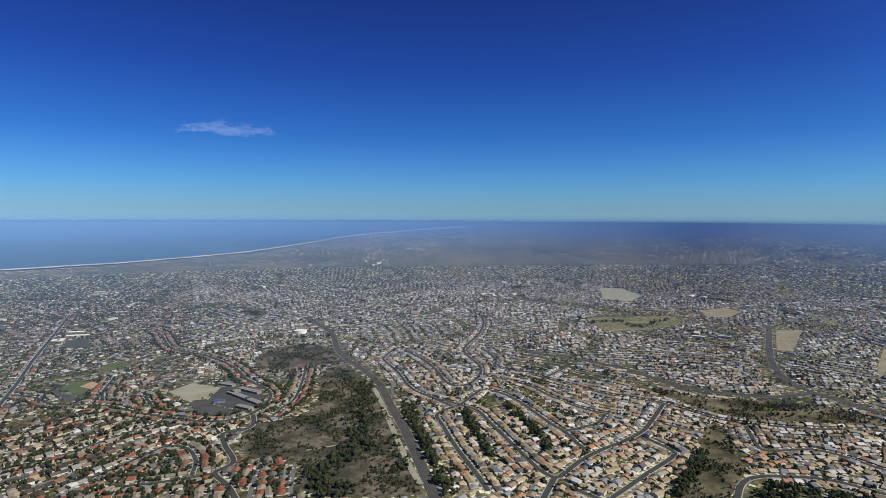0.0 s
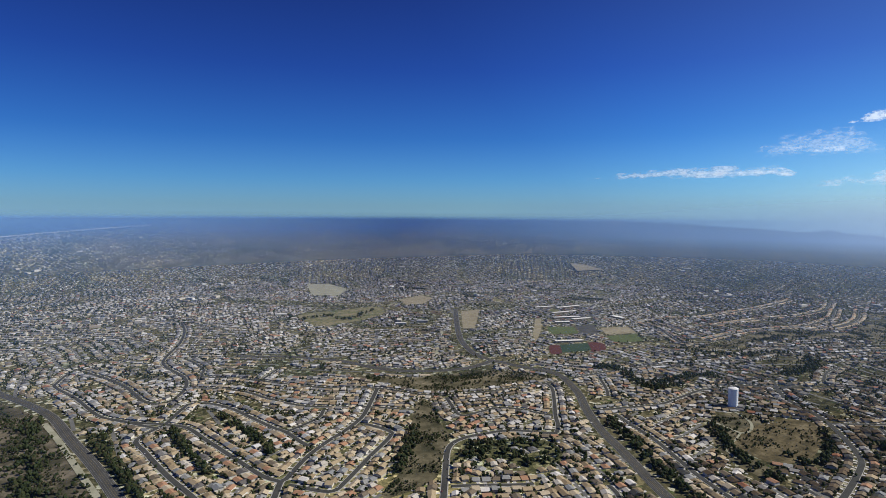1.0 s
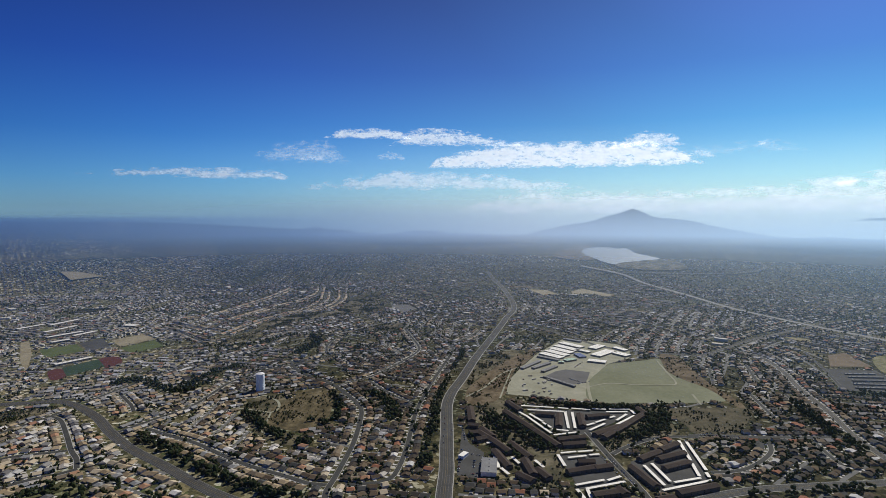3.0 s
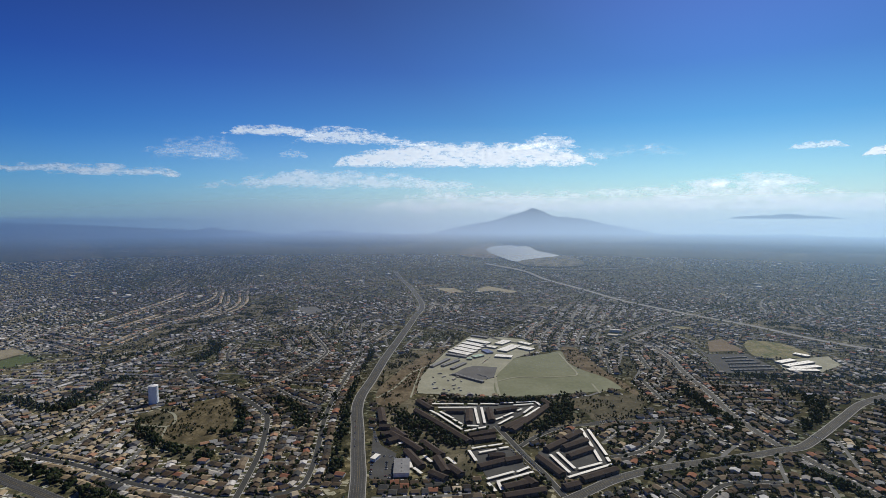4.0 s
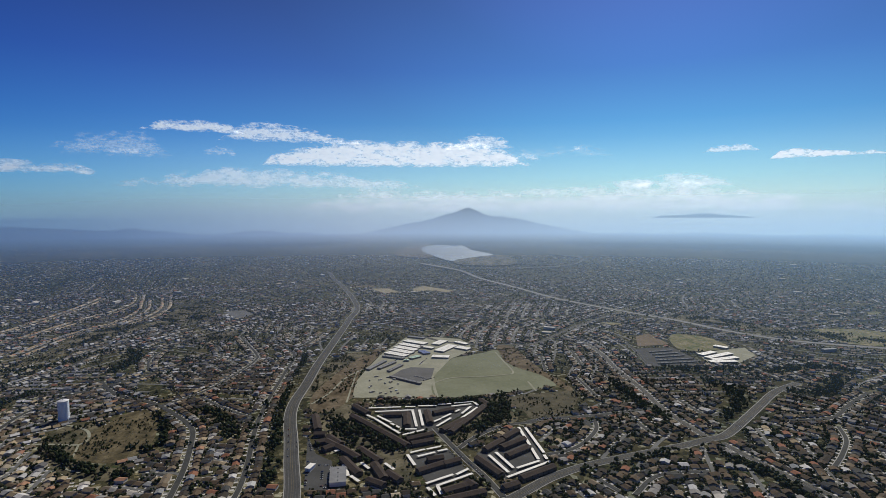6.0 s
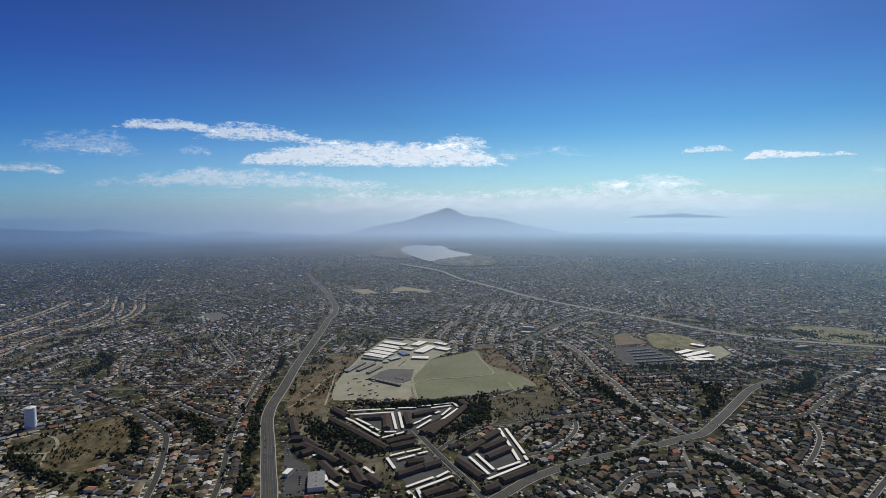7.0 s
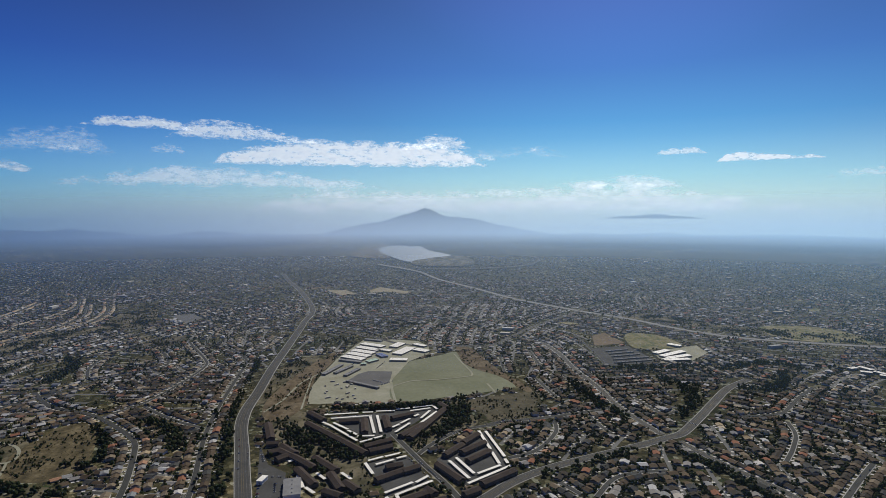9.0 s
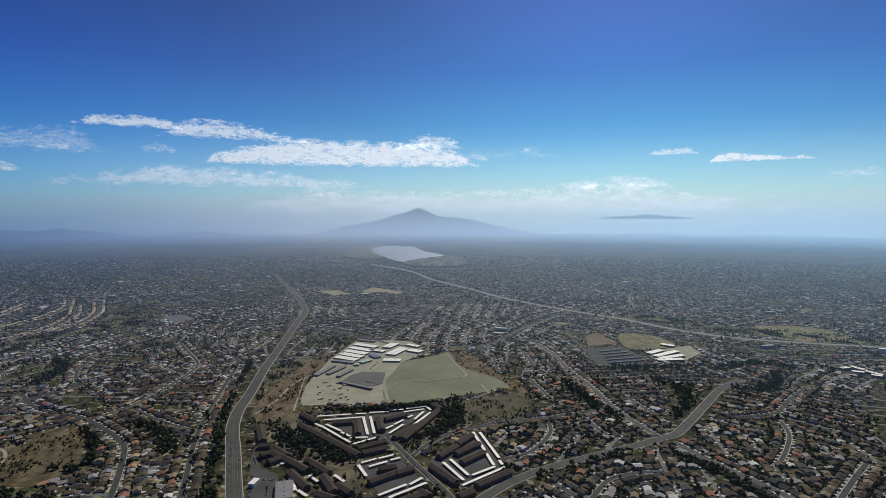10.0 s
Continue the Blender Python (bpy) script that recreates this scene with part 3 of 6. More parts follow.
street(7.2, "tract", (287, 1519), (344, 1598))
street(8.0, "tract", (636, 1159), (620, 1109), (604, 1055), (613, 1036), (658, 1041), (702, 1042), (738, 1015), (762, 973), (779, 945))
street(8.0, "tract", (918, 1134), (904, 1093), (845, 1016), (783, 940), (755, 900), (723, 866))
street(9.6, "tract", (377, 724), (398, 755), (460, 855), (489, 899), (516, 923), (550, 933), (586, 931), (631, 926), (668, 907), (697, 879), (721, 863))
street(8.0, "tract", (424, 775), (460, 759), (502, 737), (532, 723), (546, 719))
street(8.8, "tract", (877, 924), (957, 904), (1040, 882), (1129, 892), (1220, 904), (1294, 891), (1364, 872), (1415, 838), (1463, 791), (1534, 756), (1583, 708))
street(9.6, "tract", (1466, 866), (1385, 803), (1335, 749), (1297, 677), (1256, 625), (1183, 556), (1116, 504), (1042, 477), (933, 448), (848, 433), (783, 423), (739, 417), (691, 397))
street(8.0, "tract", (1255, 629), (1320, 589), (1373, 563), (1515, 534), (1657, 521), (1735, 541), (1882, 611), (1988, 661))
street(7.2, "tract", (1321, 561), (1264, 508), (1209, 449), (1168, 393))
street(8.8, "tract", (1926, 538), (1843, 487), (1766, 440), (1683, 413), (1506, 404), (1353, 397), (1244, 390), (1107, 375), (933, 343), (844, 332), (806, 334), (787, 352), (769, 398))
street(8.0, "tract", (1766, 440), (1901, 400), (2041, 378))
street(7.2, "tract", (905, 460), (914, 491), (910, 508))
street(8.8, "tract", (905, 883), (885, 817), (864, 743), (830, 666), (806, 609), (789, 556), (775, 502), (762, 461), (762, 427))
street(7.2, "tract", (648, 656), (640, 631), (620, 602))
street(7.2, "tract", (1074, 1098), (1019, 1021), (985, 984))
street(8.0, "tract", (1014, 1137), (1133, 1137), (1250, 1127), (1364, 1104), (1470, 1069), (1564, 1057), (1679, 1073), (1825, 1081), (1980, 1020), (2129, 986))
street(8.0, "tract", (1442, 821), (1556, 768), (1613, 700), (1661, 641), (1736, 645), (1882, 716))
street(7.2, "tract", (1558, 787), (1672, 836), (1781, 852))
street(8.0, "tract", (1516, 1052), (1583, 1032), (1754, 1040), (1924, 1013), (2077, 945))
street(8.8, "none", (985, -27), (1024, -55), (1072, -102), (1095, -142), (1107, -198))
street(9.6, "tract", (1109, -182), (1122, -223), (1132, -308), (1154, -417), (1175, -489))
street(8.0, "tract", (1112, -324), (1055, -308), (992, -263), (962, -226), (947, -184))
street(7.2, "tract", (1131, -407), (1069, -408), (1028, -412))
street(8.0, "tract", (847, -243), (804, -262))
street(8.0, "tract", (793, -282), (847, -335), (863, -386), (862, -436))
street(8.0, "tract", (1241, -1036), (1171, -936), (1091, -834), (1080, -783), (1080, -726))
street(7.2, "tract", (1038, -801), (974, -766), (913, -710), (866, -659))
street(8.0, "tract", (727, -641), (788, -727), (838, -801))
street(7.2, "tract", (1226, -558), (1122, -570), (1132, -613))
street(7.2, "none", (1923, -676), (1696, -646), (1517, -614))
street(7.2, "tract", (1647, -335), (1482, -309))
street(7.2, "tract", (1714, -447), (1534, -426))
street(7.2, "tract", (1438, -460), (1282, -455))
street(7.2, "tract", (1418, -376), (1255, -378))
street(9.6, "none", (1085, 14), (998, -14), (934, -35), (872, -58), (800, -79))
street(8.0, "ridge", (1745, 1267), (1982, 1284), (2144, 1265), (2310, 1237), (2582, 1272), (2867, 1386))
street(8.0, "ridge", (1985, 1620), (2119, 1556), (2391, 1570), (2671, 1598), (2998, 1658))
street(8.0, "ridge", (2007, 1417), (2193, 1414), (2387, 1402), (2560, 1381), (2824, 1411), (3113, 1527))
street(8.0, "ridge", (2247, 1191), (2435, 1164), (2672, 1209), (2964, 1328))
street(8.0, "ridge", (1801, 1583), (1719, 1413), (1625, 1260), (1686, 1201))
street(8.0, "ridge", (1897, 1615), (1831, 1441), (1796, 1316))
# open ground, fields and courts
area("dirt_pad", (1289, 199), (1277, -2), (1424, 3), (1539, -28), (1637, -60), (1713, -126), (1815, -137), (1897, -109), (1935, -22), (1937, 77), (1709, 149), (1538, 184), (1415, 203))
area("field", (1424, 3), (1281, -2), (1295, -127), (1312, -198), (1342, -292), (1364, -306), (1447, -285), (1521, -238), (1593, -214), (1668, -214), (1731, -210), (1693, -157), (1662, -101), (1624, -59), (1539, -28))
area("court", (1467, 112), (1404, 41), (1429, 7), (1532, -5), (1546, 60), (1521, 87))
area("brown_slope", (1191, 239), (1258, 213), (1414, 214), (1542, 187), (1722, 153), (1766, 173), (1561, 210), (1415, 247), (1362, 262))
area("brown_slope", (1735, -214), (1668, -215), (1592, -216), (1521, -239), (1447, -286), (1360, -308), (1317, -320), (1289, -328), (1342, -338), (1476, -306), (1591, -290), (1749, -275), (1814, -237))
area("terrace", (1257, -122), (1305, -333), (1230, -321), (1135, -269), (1134, -223), (1123, -193), (1191, -179), (1247, -130))
area("asphalt_lot", (1065, 263), (978, 234), (942, 199), (839, 192), (843, 230))
area("asphalt_lot", (1201, 144), (1204, 84), (1232, -76), (1213, -91), (1091, 3), (1072, 15), (1065, 64))
area("asphalt_lot", (959, -56), (1073, -154), (1071, -169), (908, -174), (850, -88))
area("asphalt_lot", (957, 66), (969, 57), (981, -8), (874, -37), (838, 32))
area("brown_field", (1893, -730), (1940, -796), (1769, -794), (1748, -678))
area("park_grass", (1908, -863), (1874, -962), (1731, -971), (1675, -883), (1704, -793))
area("asphalt_lot", (1716, -654), (1726, -783), (1534, -783), (1500, -616))
area("dirt_pad", (1649, -826), (1705, -1012), (1605, -986), (1524, -886), (1516, -792))
area("park_grass", (1939, -1409), (1964, -1550), (1875, -1663), (1690, -1642), (1652, -1558), (1753, -1374))
area("water", (4477, -33), (4574, -88), (4593, -208), (4569, -365), (4455, -433), (4329, -583), (4292, -490), (4235, -335), (4201, -254), (4293, -154))
area("brown_slope", (4375, 184), (4560, 84), (4652, -77), (4574, -88), (4477, -33), (4320, -117), (4298, 8))
area("scrub", (4192, -263), (4267, -350), (4307, -592), (4243, -706), (4081, -725), (4056, -531), (4105, -323))
area("scrub", (1037, 754), (1111, 773), (1162, 752), (1137, 699), (990, 649), (953, 609), (937, 555), (903, 524), (895, 577), (943, 670))
area("hill_grass", (1073, 696), (1123, 694), (1217, 679), (1219, 624), (1106, 569), (1026, 552), (967, 570), (963, 615), (984, 665))
area("dirt_pad", (-677, 1371), (-651, 1448), (-571, 1414), (-561, 1403), (-557, 1322), (-597, 1303))
area("asphalt_lot", (-593, 1294), (-555, 1318), (-562, 1407), (-501, 1424), (-448, 1381), (-412, 1285), (-460, 1214), (-525, 1209))
area("lawn", (-959, 1403), (-973, 1475), (-916, 1453), (-874, 1401), (-881, 1337))
area("infield", (-922, 1412), (-918, 1458), (-889, 1438), (-879, 1392))
area("asphalt_lot", (-953, 1358), (-977, 1414), (-932, 1359), (-877, 1331), (-860, 1295), (-898, 1305))
area("lawn", (-974, 1583), (-966, 1652), (-930, 1652), (-903, 1585), (-941, 1556))
area("asphalt_lot", (-1299, 1923), (-1246, 1967), (-1167, 1845), (-1230, 1816))
area("red_track", (1207, 1458), (1236, 1443), (1173, 1362), (1138, 1371))
area("red_track", (1347, 1428), (1388, 1398), (1329, 1329), (1271, 1330))
area("turf", (1242, 1449), (1347, 1428), (1282, 1342), (1177, 1364))
area("lawn", (1404, 1709), (1498, 1663), (1430, 1559), (1323, 1596))
area("asphalt_lot", (1511, 1667), (1593, 1650), (1499, 1524), (1433, 1550))
area("tan_field", (1573, 1594), (1689, 1564), (1629, 1465), (1499, 1489))
area("lawn", (1484, 1475), (1611, 1450), (1536, 1354), (1435, 1389))
area("tan_field", (1470, 1861), (1499, 1858), (1352, 1679), (1176, 1496), (1269, 1626))
area("tan_field", (1292, 2167), (1393, 2167), (1143, 1818), (1101, 1839))
area("park_grass", (619, 2392), (749, 2442), (851, 2449), (1008, 2447), (946, 2258), (739, 2144), (624, 2161))
area("tan_field", (1193, 2604), (1363, 2695), (1375, 2571), (1239, 2432), (1149, 2424))
area("tan_field", (2762, 3075), (2822, 3003), (2852, 2839), (2695, 2929))
# a light grey lot, given the dirt yard's colour and label
area("dirt_pad", (953, 3423), (1083, 3406), (1098, 3115), (958, 2858), (850, 2975))
area("tan_field", (3265, 295), (3268, 187), (3109, 123), (3054, 195))
area("tan_field", (3241, 46), (3362, -20), (3140, -180), (3063, -143), (3163, -44), (3117, 41))
area("court", (2514, 892), (2563, 817), (2452, 743), (2342, 776))
area("brush", (-329, 1538), (-287, 1617), (-173, 1428), (-135, 1295), (-99, 1139), (-36, 910), (-49, 862), (-212, 870), (-262, 986), (-357, 1007), (-398, 1100), (-393, 1168), (-339, 1190), (-290, 1278))
area("brush", (-538, 1607), (-556, 1791), (-443, 1896), (-328, 1721), (-307, 1645), (-361, 1626), (-446, 1592))
area("brush", (-1039, 1180), (-1010, 1193), (-937, 1116), (-911, 1051), (-935, 1053))
area("scrub", (510, 1441), (602, 1364), (712, 1328), (842, 1315), (951, 1216), (950, 1159), (818, 1181), (649, 1217), (556, 1333))
area("scrub", (551, 1154), (586, 1152), (540, 1013), (527, 957), (462, 873), (412, 810), (336, 790), (314, 803), (408, 904))
belt(50, 30, (481, 863), (527, 868), (568, 835), (596, 781), (651, 791))
belt(30, 14, (522, 903), (595, 874), (664, 838))
area("scrub", (1513, 1253), (1646, 1174), (1909, 1159), (2137, 1094), (2352, 921), (2779, 1049), (2589, 1127), (2308, 1092), (2213, 1187), (2007, 1243), (1692, 1192))
area("scrub", (1230, 285), (1233, 191), (1118, 156), (979, 66), (826, 72), (866, 125), (992, 167), (1073, 227))
area("scrub", (1016, -20), (1105, -55), (1208, -130), (1123, -164), (1060, -85), (1001, -38))
area("scrub", (2230, -1009), (2023, -1163), (1870, -1274), (1716, -1456), (1610, -1663), (1703, -1763), (1942, -1383), (2144, -1238), (2294, -1126))
area("brown_slope", (1300, 296), (1420, 280), (1560, 246), (1690, 205), (1650, 186), (1508, 202), (1319, 196), (1209, 230), (1198, 276))
area("scrub", (1350, 330), (1500, 318), (1640, 286), (1740, 230), (1700, 205), (1560, 248), (1420, 284), (1310, 300))
track(6, (1053, 775), (1051, 736), (1046, 686), (1077, 685), (1117, 710), (1144, 753), (1152, 780))
track(4, (1046, 686), (996, 667), (948, 654), (925, 617))
track(5, (1247, 288), (1325, 258), (1462, 229), (1582, 169), (1699, 144))
track(4, (1253, 209), (1390, 209), (1508, 209))
track(7, (1447, 3), (1360, 3), (1256, -2))
track(5, (1393, 1), (1433, -48), (1437, -115), (1453, -193), (1475, -218), (1588, -211), (1701, -203))
track(5, (1387, -240), (1310, -244))
track(11, (-35, 898), (-63, 986), (-113, 1182), (-141, 1295), (-174, 1411))
# a pale straight road, built as a dirt track for its tone
track(12, (1005, 1831), (861, 1605), (736, 1404))
track(5, (-253, 1029), (-205, 1051), (-174, 1063))
# belts of trees
belt(30, 46, (609, 2293), (733, 2322), (764, 2213), (966, 2380))
belt(34, 36, (1157, 222), (1067, 183), (946, 146), (901, 110))
belt(30, 50, (1228, -110), (1176, -119), (1062, -65))
belt(20, 90, (866, 866), (831, 783), (785, 693), (757, 622), (730, 552), (716, 490), (710, 452))
belt(16, 70, (1692, 378), (1454, 367), (1291, 355), (1159, 340), (1026, 318), (863, 290))
belt(7, 46, (1248, 152), (1235, 107), (1234, 50), (1236, -7), (1246, -72), (1261, -115))
belt(40, 140, (-193, 1432), (-176, 1182), (-164, 1029), (-212, 929), (-163, 870))
belt(24, 60, (-78, 1295), (-54, 1153), (-18, 986), (7, 869))
belt(14, 30, (52, 1254), (65, 1128), (89, 1007))
belt(14, 40, (148, 1285), (174, 1187), (193, 1107), (201, 1030))
belt(16, 45, (1040, 746), (971, 663), (923, 593), (903, 524))
belt(14, 30, (1205, 613), (1124, 562), (1021, 531), (1015, 580))
belt(26, 40, (1280, -154), (1157, -138), (1113, -114))
belt(24, 34, (979, 66), (995, 103), (1062, 143), (1096, 200))
belt(16, 40, (905, -500), (860, -520), (800, -535), (745, -545))
belt(22, 50, (875, -191), (919, -322), (946, -426))
belt(14, 30, (1229, 39), (1234, -30), (1249, -90))
belt(26, 70, (1383, -456), (1215, -457), (1114, -481))
belt(26, 60, (1358, -703), (1231, -712), (1099, -601))
belt(30, 70, (1259, -854), (1245, -938), (1367, -1057))
belt(30, 60, (1421, -910), (1462, -1088), (1387, -1129))
belt(24, 50, (1483, -626), (1457, -740), (1458, -874))
belt(30, 70, (1541, 876), (1707, 888), (1811, 961))
belt(24, 50, (1227, 521), (1158, 450), (1060, 413))
belt(30, 70, (1148, 1182), (1189, 1135), (1123, 989), (1205, 948))
belt(30, 60, (1126, 989), (1266, 999), (1368, 977))
belt(30, 50, (1557, 1193), (1628, 1080), (1804, 1028))
belt(20, 45, (484, 1023), (431, 946), (361, 855))
# apartment blocks, sheds and schools
block("apartment", 15, 6, (1163, 265), (1082, 246))
block("apartment", 15, 6, (1060, 250), (1060, 228))
block("apartment", 15, 6, (1018, 240), (1028, 220))
block("apartment", 15, 6, (987, 222), (1001, 205))
block("apartment", 15, 6, (1046, 220), (1006, 192))
block("carport", 6.5, 3.2, (979, 200), (986, 190))
block("carport", 6.5, 3.2, (924, 177), (880, 165))
block("apartment", 14, 6, (1221, 188), (1169, 153))
block("apartment", 14, 6, (1157, 186), (1068, 121))
block("apartment", 14, 6, (1068, 121), (992, 67))
block("apartment", 14, 6, (1022, 70), (1047, 20))
block("apartment", 14, 6, (1000, 61), (1017, 19))
block("apartment", 14, 6, (1158, 121), (1159, 80))
block("apartment", 14, 6, (1163, 70), (1091, 69))
block("apartment", 14, 6, (1171, 27), (1103, 22))
block("apartment", 14, 6, (1162, 13), (1184, -33))
block("apartment", 14, 6, (1202, -105), (1119, -57))
block("apartment", 14, 6, (1119, -57), (1053, -16))
block("apartment", 14, 6, (1119, -48), (1063, 0))
block("apartment", 14, 6, (1241, -98), (1205, -112))
block("apartment", 14, 6, (887, 51), (916, 3))
block("apartment", 14, 6, (931, 33), (938, 5))
block("apartment", 14, 6, (912, 6), (927, -23))
block("apartment", 14, 6, (815, 12), (834, -25))
block("apartment", 14, 6, (847, -28), (828, -38))
block("apartment", 14, 6, (788, 12), (812, -52))
block("apartment", 14, 6, (965, -72), (1007, -111))
block("apartment", 14, 6, (1015, -114), (1053, -149))
block("apartment", 14, 6, (973, -104), (1012, -154))
block("apartment", 14, 6, (937, -108), (972, -154))
block("apartment", 14, 6, (932, -55), (865, -87))
block("apartment", 14, 6, (821, -82), (835, -108))
block("apartment", 14, 6, (851, -116), (890, -180))
block("carport", 5.5, 3.2, (1205, 155), (1208, 83))
block("carport", 5.5, 3.2, (1209, 74), (1208, 51))
block("carport", 5.5, 3.2, (1212, 45), (1211, 4))
block("carport", 5.5, 3.2, (1219, 0), (1222, -30))
block("carport", 5.5, 3.2, (1225, -36), (1234, -82))
block("carport", 5.5, 3.2, (1181, 139), (1187, 54))
block("carport", 5.5, 3.2, (1205, -29), (1217, -75))
block("carport", 5.5, 3.2, (1229, -83), (1207, -89))
block("carport", 5.5, 3.2, (1187, 58), (1089, 50))
block("carport", 5.5, 3.2, (1187, 43), (1093, 37))
block("carport", 5.5, 3.2, (1156, 133), (1115, 102))
block("carport", 5.5, 3.2, (1110, 102), (1085, 84))
block("carport", 5.5, 3.2, (1163, 156), (1139, 136))
block("carport", 5.5, 3.2, (1138, 136), (1089, 105))
block("carport", 5.5, 3.2, (1089, 105), (1055, 83))
block("carport", 5.5, 3.2, (1077, 83), (1076, 50))
block("carport", 5.5, 3.2, (1047, 78), (1072, 34))
block("carport", 5.5, 3.2, (1114, 14), (1130, -2))
block("carport", 5.5, 3.2, (1134, -4), (1158, -25))
block("carport", 5.5, 3.2, (1170, -35), (1182, -46))
block("carport", 5.5, 3.2, (1157, -48), (1201, -72))
block("carport", 5.5, 3.2, (1127, -43), (1195, -87))
block("carport", 5.5, 3.2, (1088, 9), (1133, -23))
block("carport", 5.5, 3.2, (964, 63), (977, 36))
block("carport", 5.5, 3.2, (977, 33), (989, 4))
block("carport", 5.5, 3.2, (947, 50), (963, 18))
block("carport", 5.5, 3.2, (967, 13), (975, -5))
block("carport", 5.5, 3.2, (956, 68), (912, 55))
block("carport", 5.5, 3.2, (845, 38), (874, -8))
block("carport", 5.5, 3.2, (873, -13), (893, -35))
block("carport", 5.5, 3.2, (836, 22), (875, -40))
block("carport", 5.5, 3.2, (832, 36), (805, 25))
block("carport", 5.5, 3.2, (835, 20), (809, 15))
block("carport", 5.5, 3.2, (1072, -155), (983, -159))
block("carport", 5.5, 3.2, (1069, -168), (948, -177))
block("carport", 5.5, 3.2, (970, -159), (921, -161))
block("carport", 5.5, 3.2, (939, -175), (921, -176))
block("carport", 5.5, 3.2, (945, -77), (875, -100))
block("carport", 5.5, 3.2, (956, -91), (891, -111))
block("carport", 5.5, 3.2, (858, -95), (912, -179))
block("carport", 5.5, 3.2, (890, -117), (916, -162))
block("school", 27, 4.5, (1873, 79), (1819, 11))
block("school", 27, 4.5, (1827, 94), (1770, 25))
block("school", 27, 4.5, (1786, 108), (1733, 43))
block("school", 27, 4.5, (1749, 120), (1696, 57))
block("school", 27, 4.5, (1711, 135), (1663, 73))
block("school", 30, 4.5, (1809, -20), (1861, -52))
block("school", 18, 4.5, (1786, 31), (1756, -11))
block("school", 34, 4.5, (1714, -27), (1793, -77))
block("school", 18, 4.5, (1842, -91), (1805, -125))
block("school", 27, 4.5, (1768, -88), (1735, -125))
block("school", 26, 4.5, (1653, -4), (1642, -54))
block("navy_hall", 22, 4.5, (1725, 28), (1687, 10))
block("green_hall", 18, 4.5, (1634, 63), (1659, 35))
block("green_hall", 12, 4.5, (1614, 81), (1614, 66))
block("portable", 14, 4.5, (1938, 70), (1905, 13))
block("portable", 14, 4.5, (1670, 144), (1634, 81))
block("portable", 12, 4.5, (1519, 180), (1612, 136))
block("portable", 12, 4.5, (1529, 150), (1597, 107))
block("portable", 12, 4.5, (1501, 122), (1564, 87))
block("portable", 8, 4.5, (1451, 115), (1381, 36))
# the stadium's white stand, built and labelled as a school block
block("school", 16, 6, (1253, 1485), (1346, 1453))
block("school", 16, 6, (1635, 2074), (1735, 2058))
block("school", 16, 6, (1724, 2019), (1862, 2018))
block("school", 16, 6, (1614, 1921), (1741, 1910))
block("school", 16, 6, (1542, 1833), (1659, 1797))
block("school", 16, 6, (1483, 1750), (1537, 1728))
block("school", 16, 6, (1587, 1765), (1673, 1755))
block("apartment", 14, 6, (1027, 223), (988, 187))
block("apartment", 14, 6, (988, 187), (944, 152))
block("apartment", 14, 6, (945, 181), (883, 147))
block("apartment", 14, 6, (987, 156), (929, 115))
block("apartment", 14, 6, (920, 125), (864, 105))
block("apartment", 14, 6, (862, 131), (841, 104))
block("apartment", 14, 6, (886, 100), (856, 79))
block("carport", 5.5, 3.2, (929, 148), (904, 132))
block("carport", 5.5, 3.2, (880, 161), (859, 145))
block("carport", 5.5, 3.2, (924, 107), (898, 90))
block("store", 26, 7, (906, 184), (850, 178))
block("kiosk", 20, 6, (916, 237), (913, 228))
block("school", 20, 5, (1574, -817), (1624, -917))
block("school", 20, 5, (1548, -820), (1575, -908))
block("school", 20, 5, (1611, -816), (1644, -876))
block("school", 20, 5, (1690, -947), (1723, -921))
block("school", 20, 5, (1533, -802), (1531, -881))
# solar carport rows of the car park, built and labelled as classrooms
block("portable", 5, 3, (1662, -680), (1679, -759))
block("portable", 5, 3, (1631, -676), (1646, -763))
block("portable", 5, 3, (1598, -670), (1615, -767))
block("portable", 5, 3, (1563, -659), (1577, -777))
block("portable", 5, 3, (1530, -648), (1543, -768))
block("school", 14, 6, (1371, -1257), (1374, -1284))
block("school", 14, 6, (1385, -1301), (1346, -1305))
block("school", 14, 6, (1339, -1262), (1324, -1283))
block("school", 14, 6, (1335, -1299), (1294, -1309))
block("school", 14, 6, (1301, -1283), (1284, -1298))
block("apartment_light", 30, 14, (1525, -1554), (1514, -1550))
block("portable", 14, 5, (-524, 1367), (-458, 1313))
block("portable", 14, 5, (-509, 1398), (-448, 1361))
block("portable", 14, 5, (-468, 1268), (-430, 1247))
block("portable", 14, 5, (-466, 1318), (-424, 1285))
block("portable", 14, 5, (-519, 1361), (-506, 1382))
block("portable", 14, 5, (-573, 1436), (-533, 1420))
block("blue_canopy", 12, 5, (-533, 1294), (-509, 1300))
block("school", 20, 5, (-1323, 1902), (-1336, 1935))
block("school", 20, 5, (-1305, 1902), (-1323, 1944))
block("school", 20, 5, (-1340, 1988), (-1270, 2007))
block("school", 20, 5, (-1376, 2053), (-1322, 2063))
block("school", 26, 5.5, (1797, 1746), (1801, 1689))
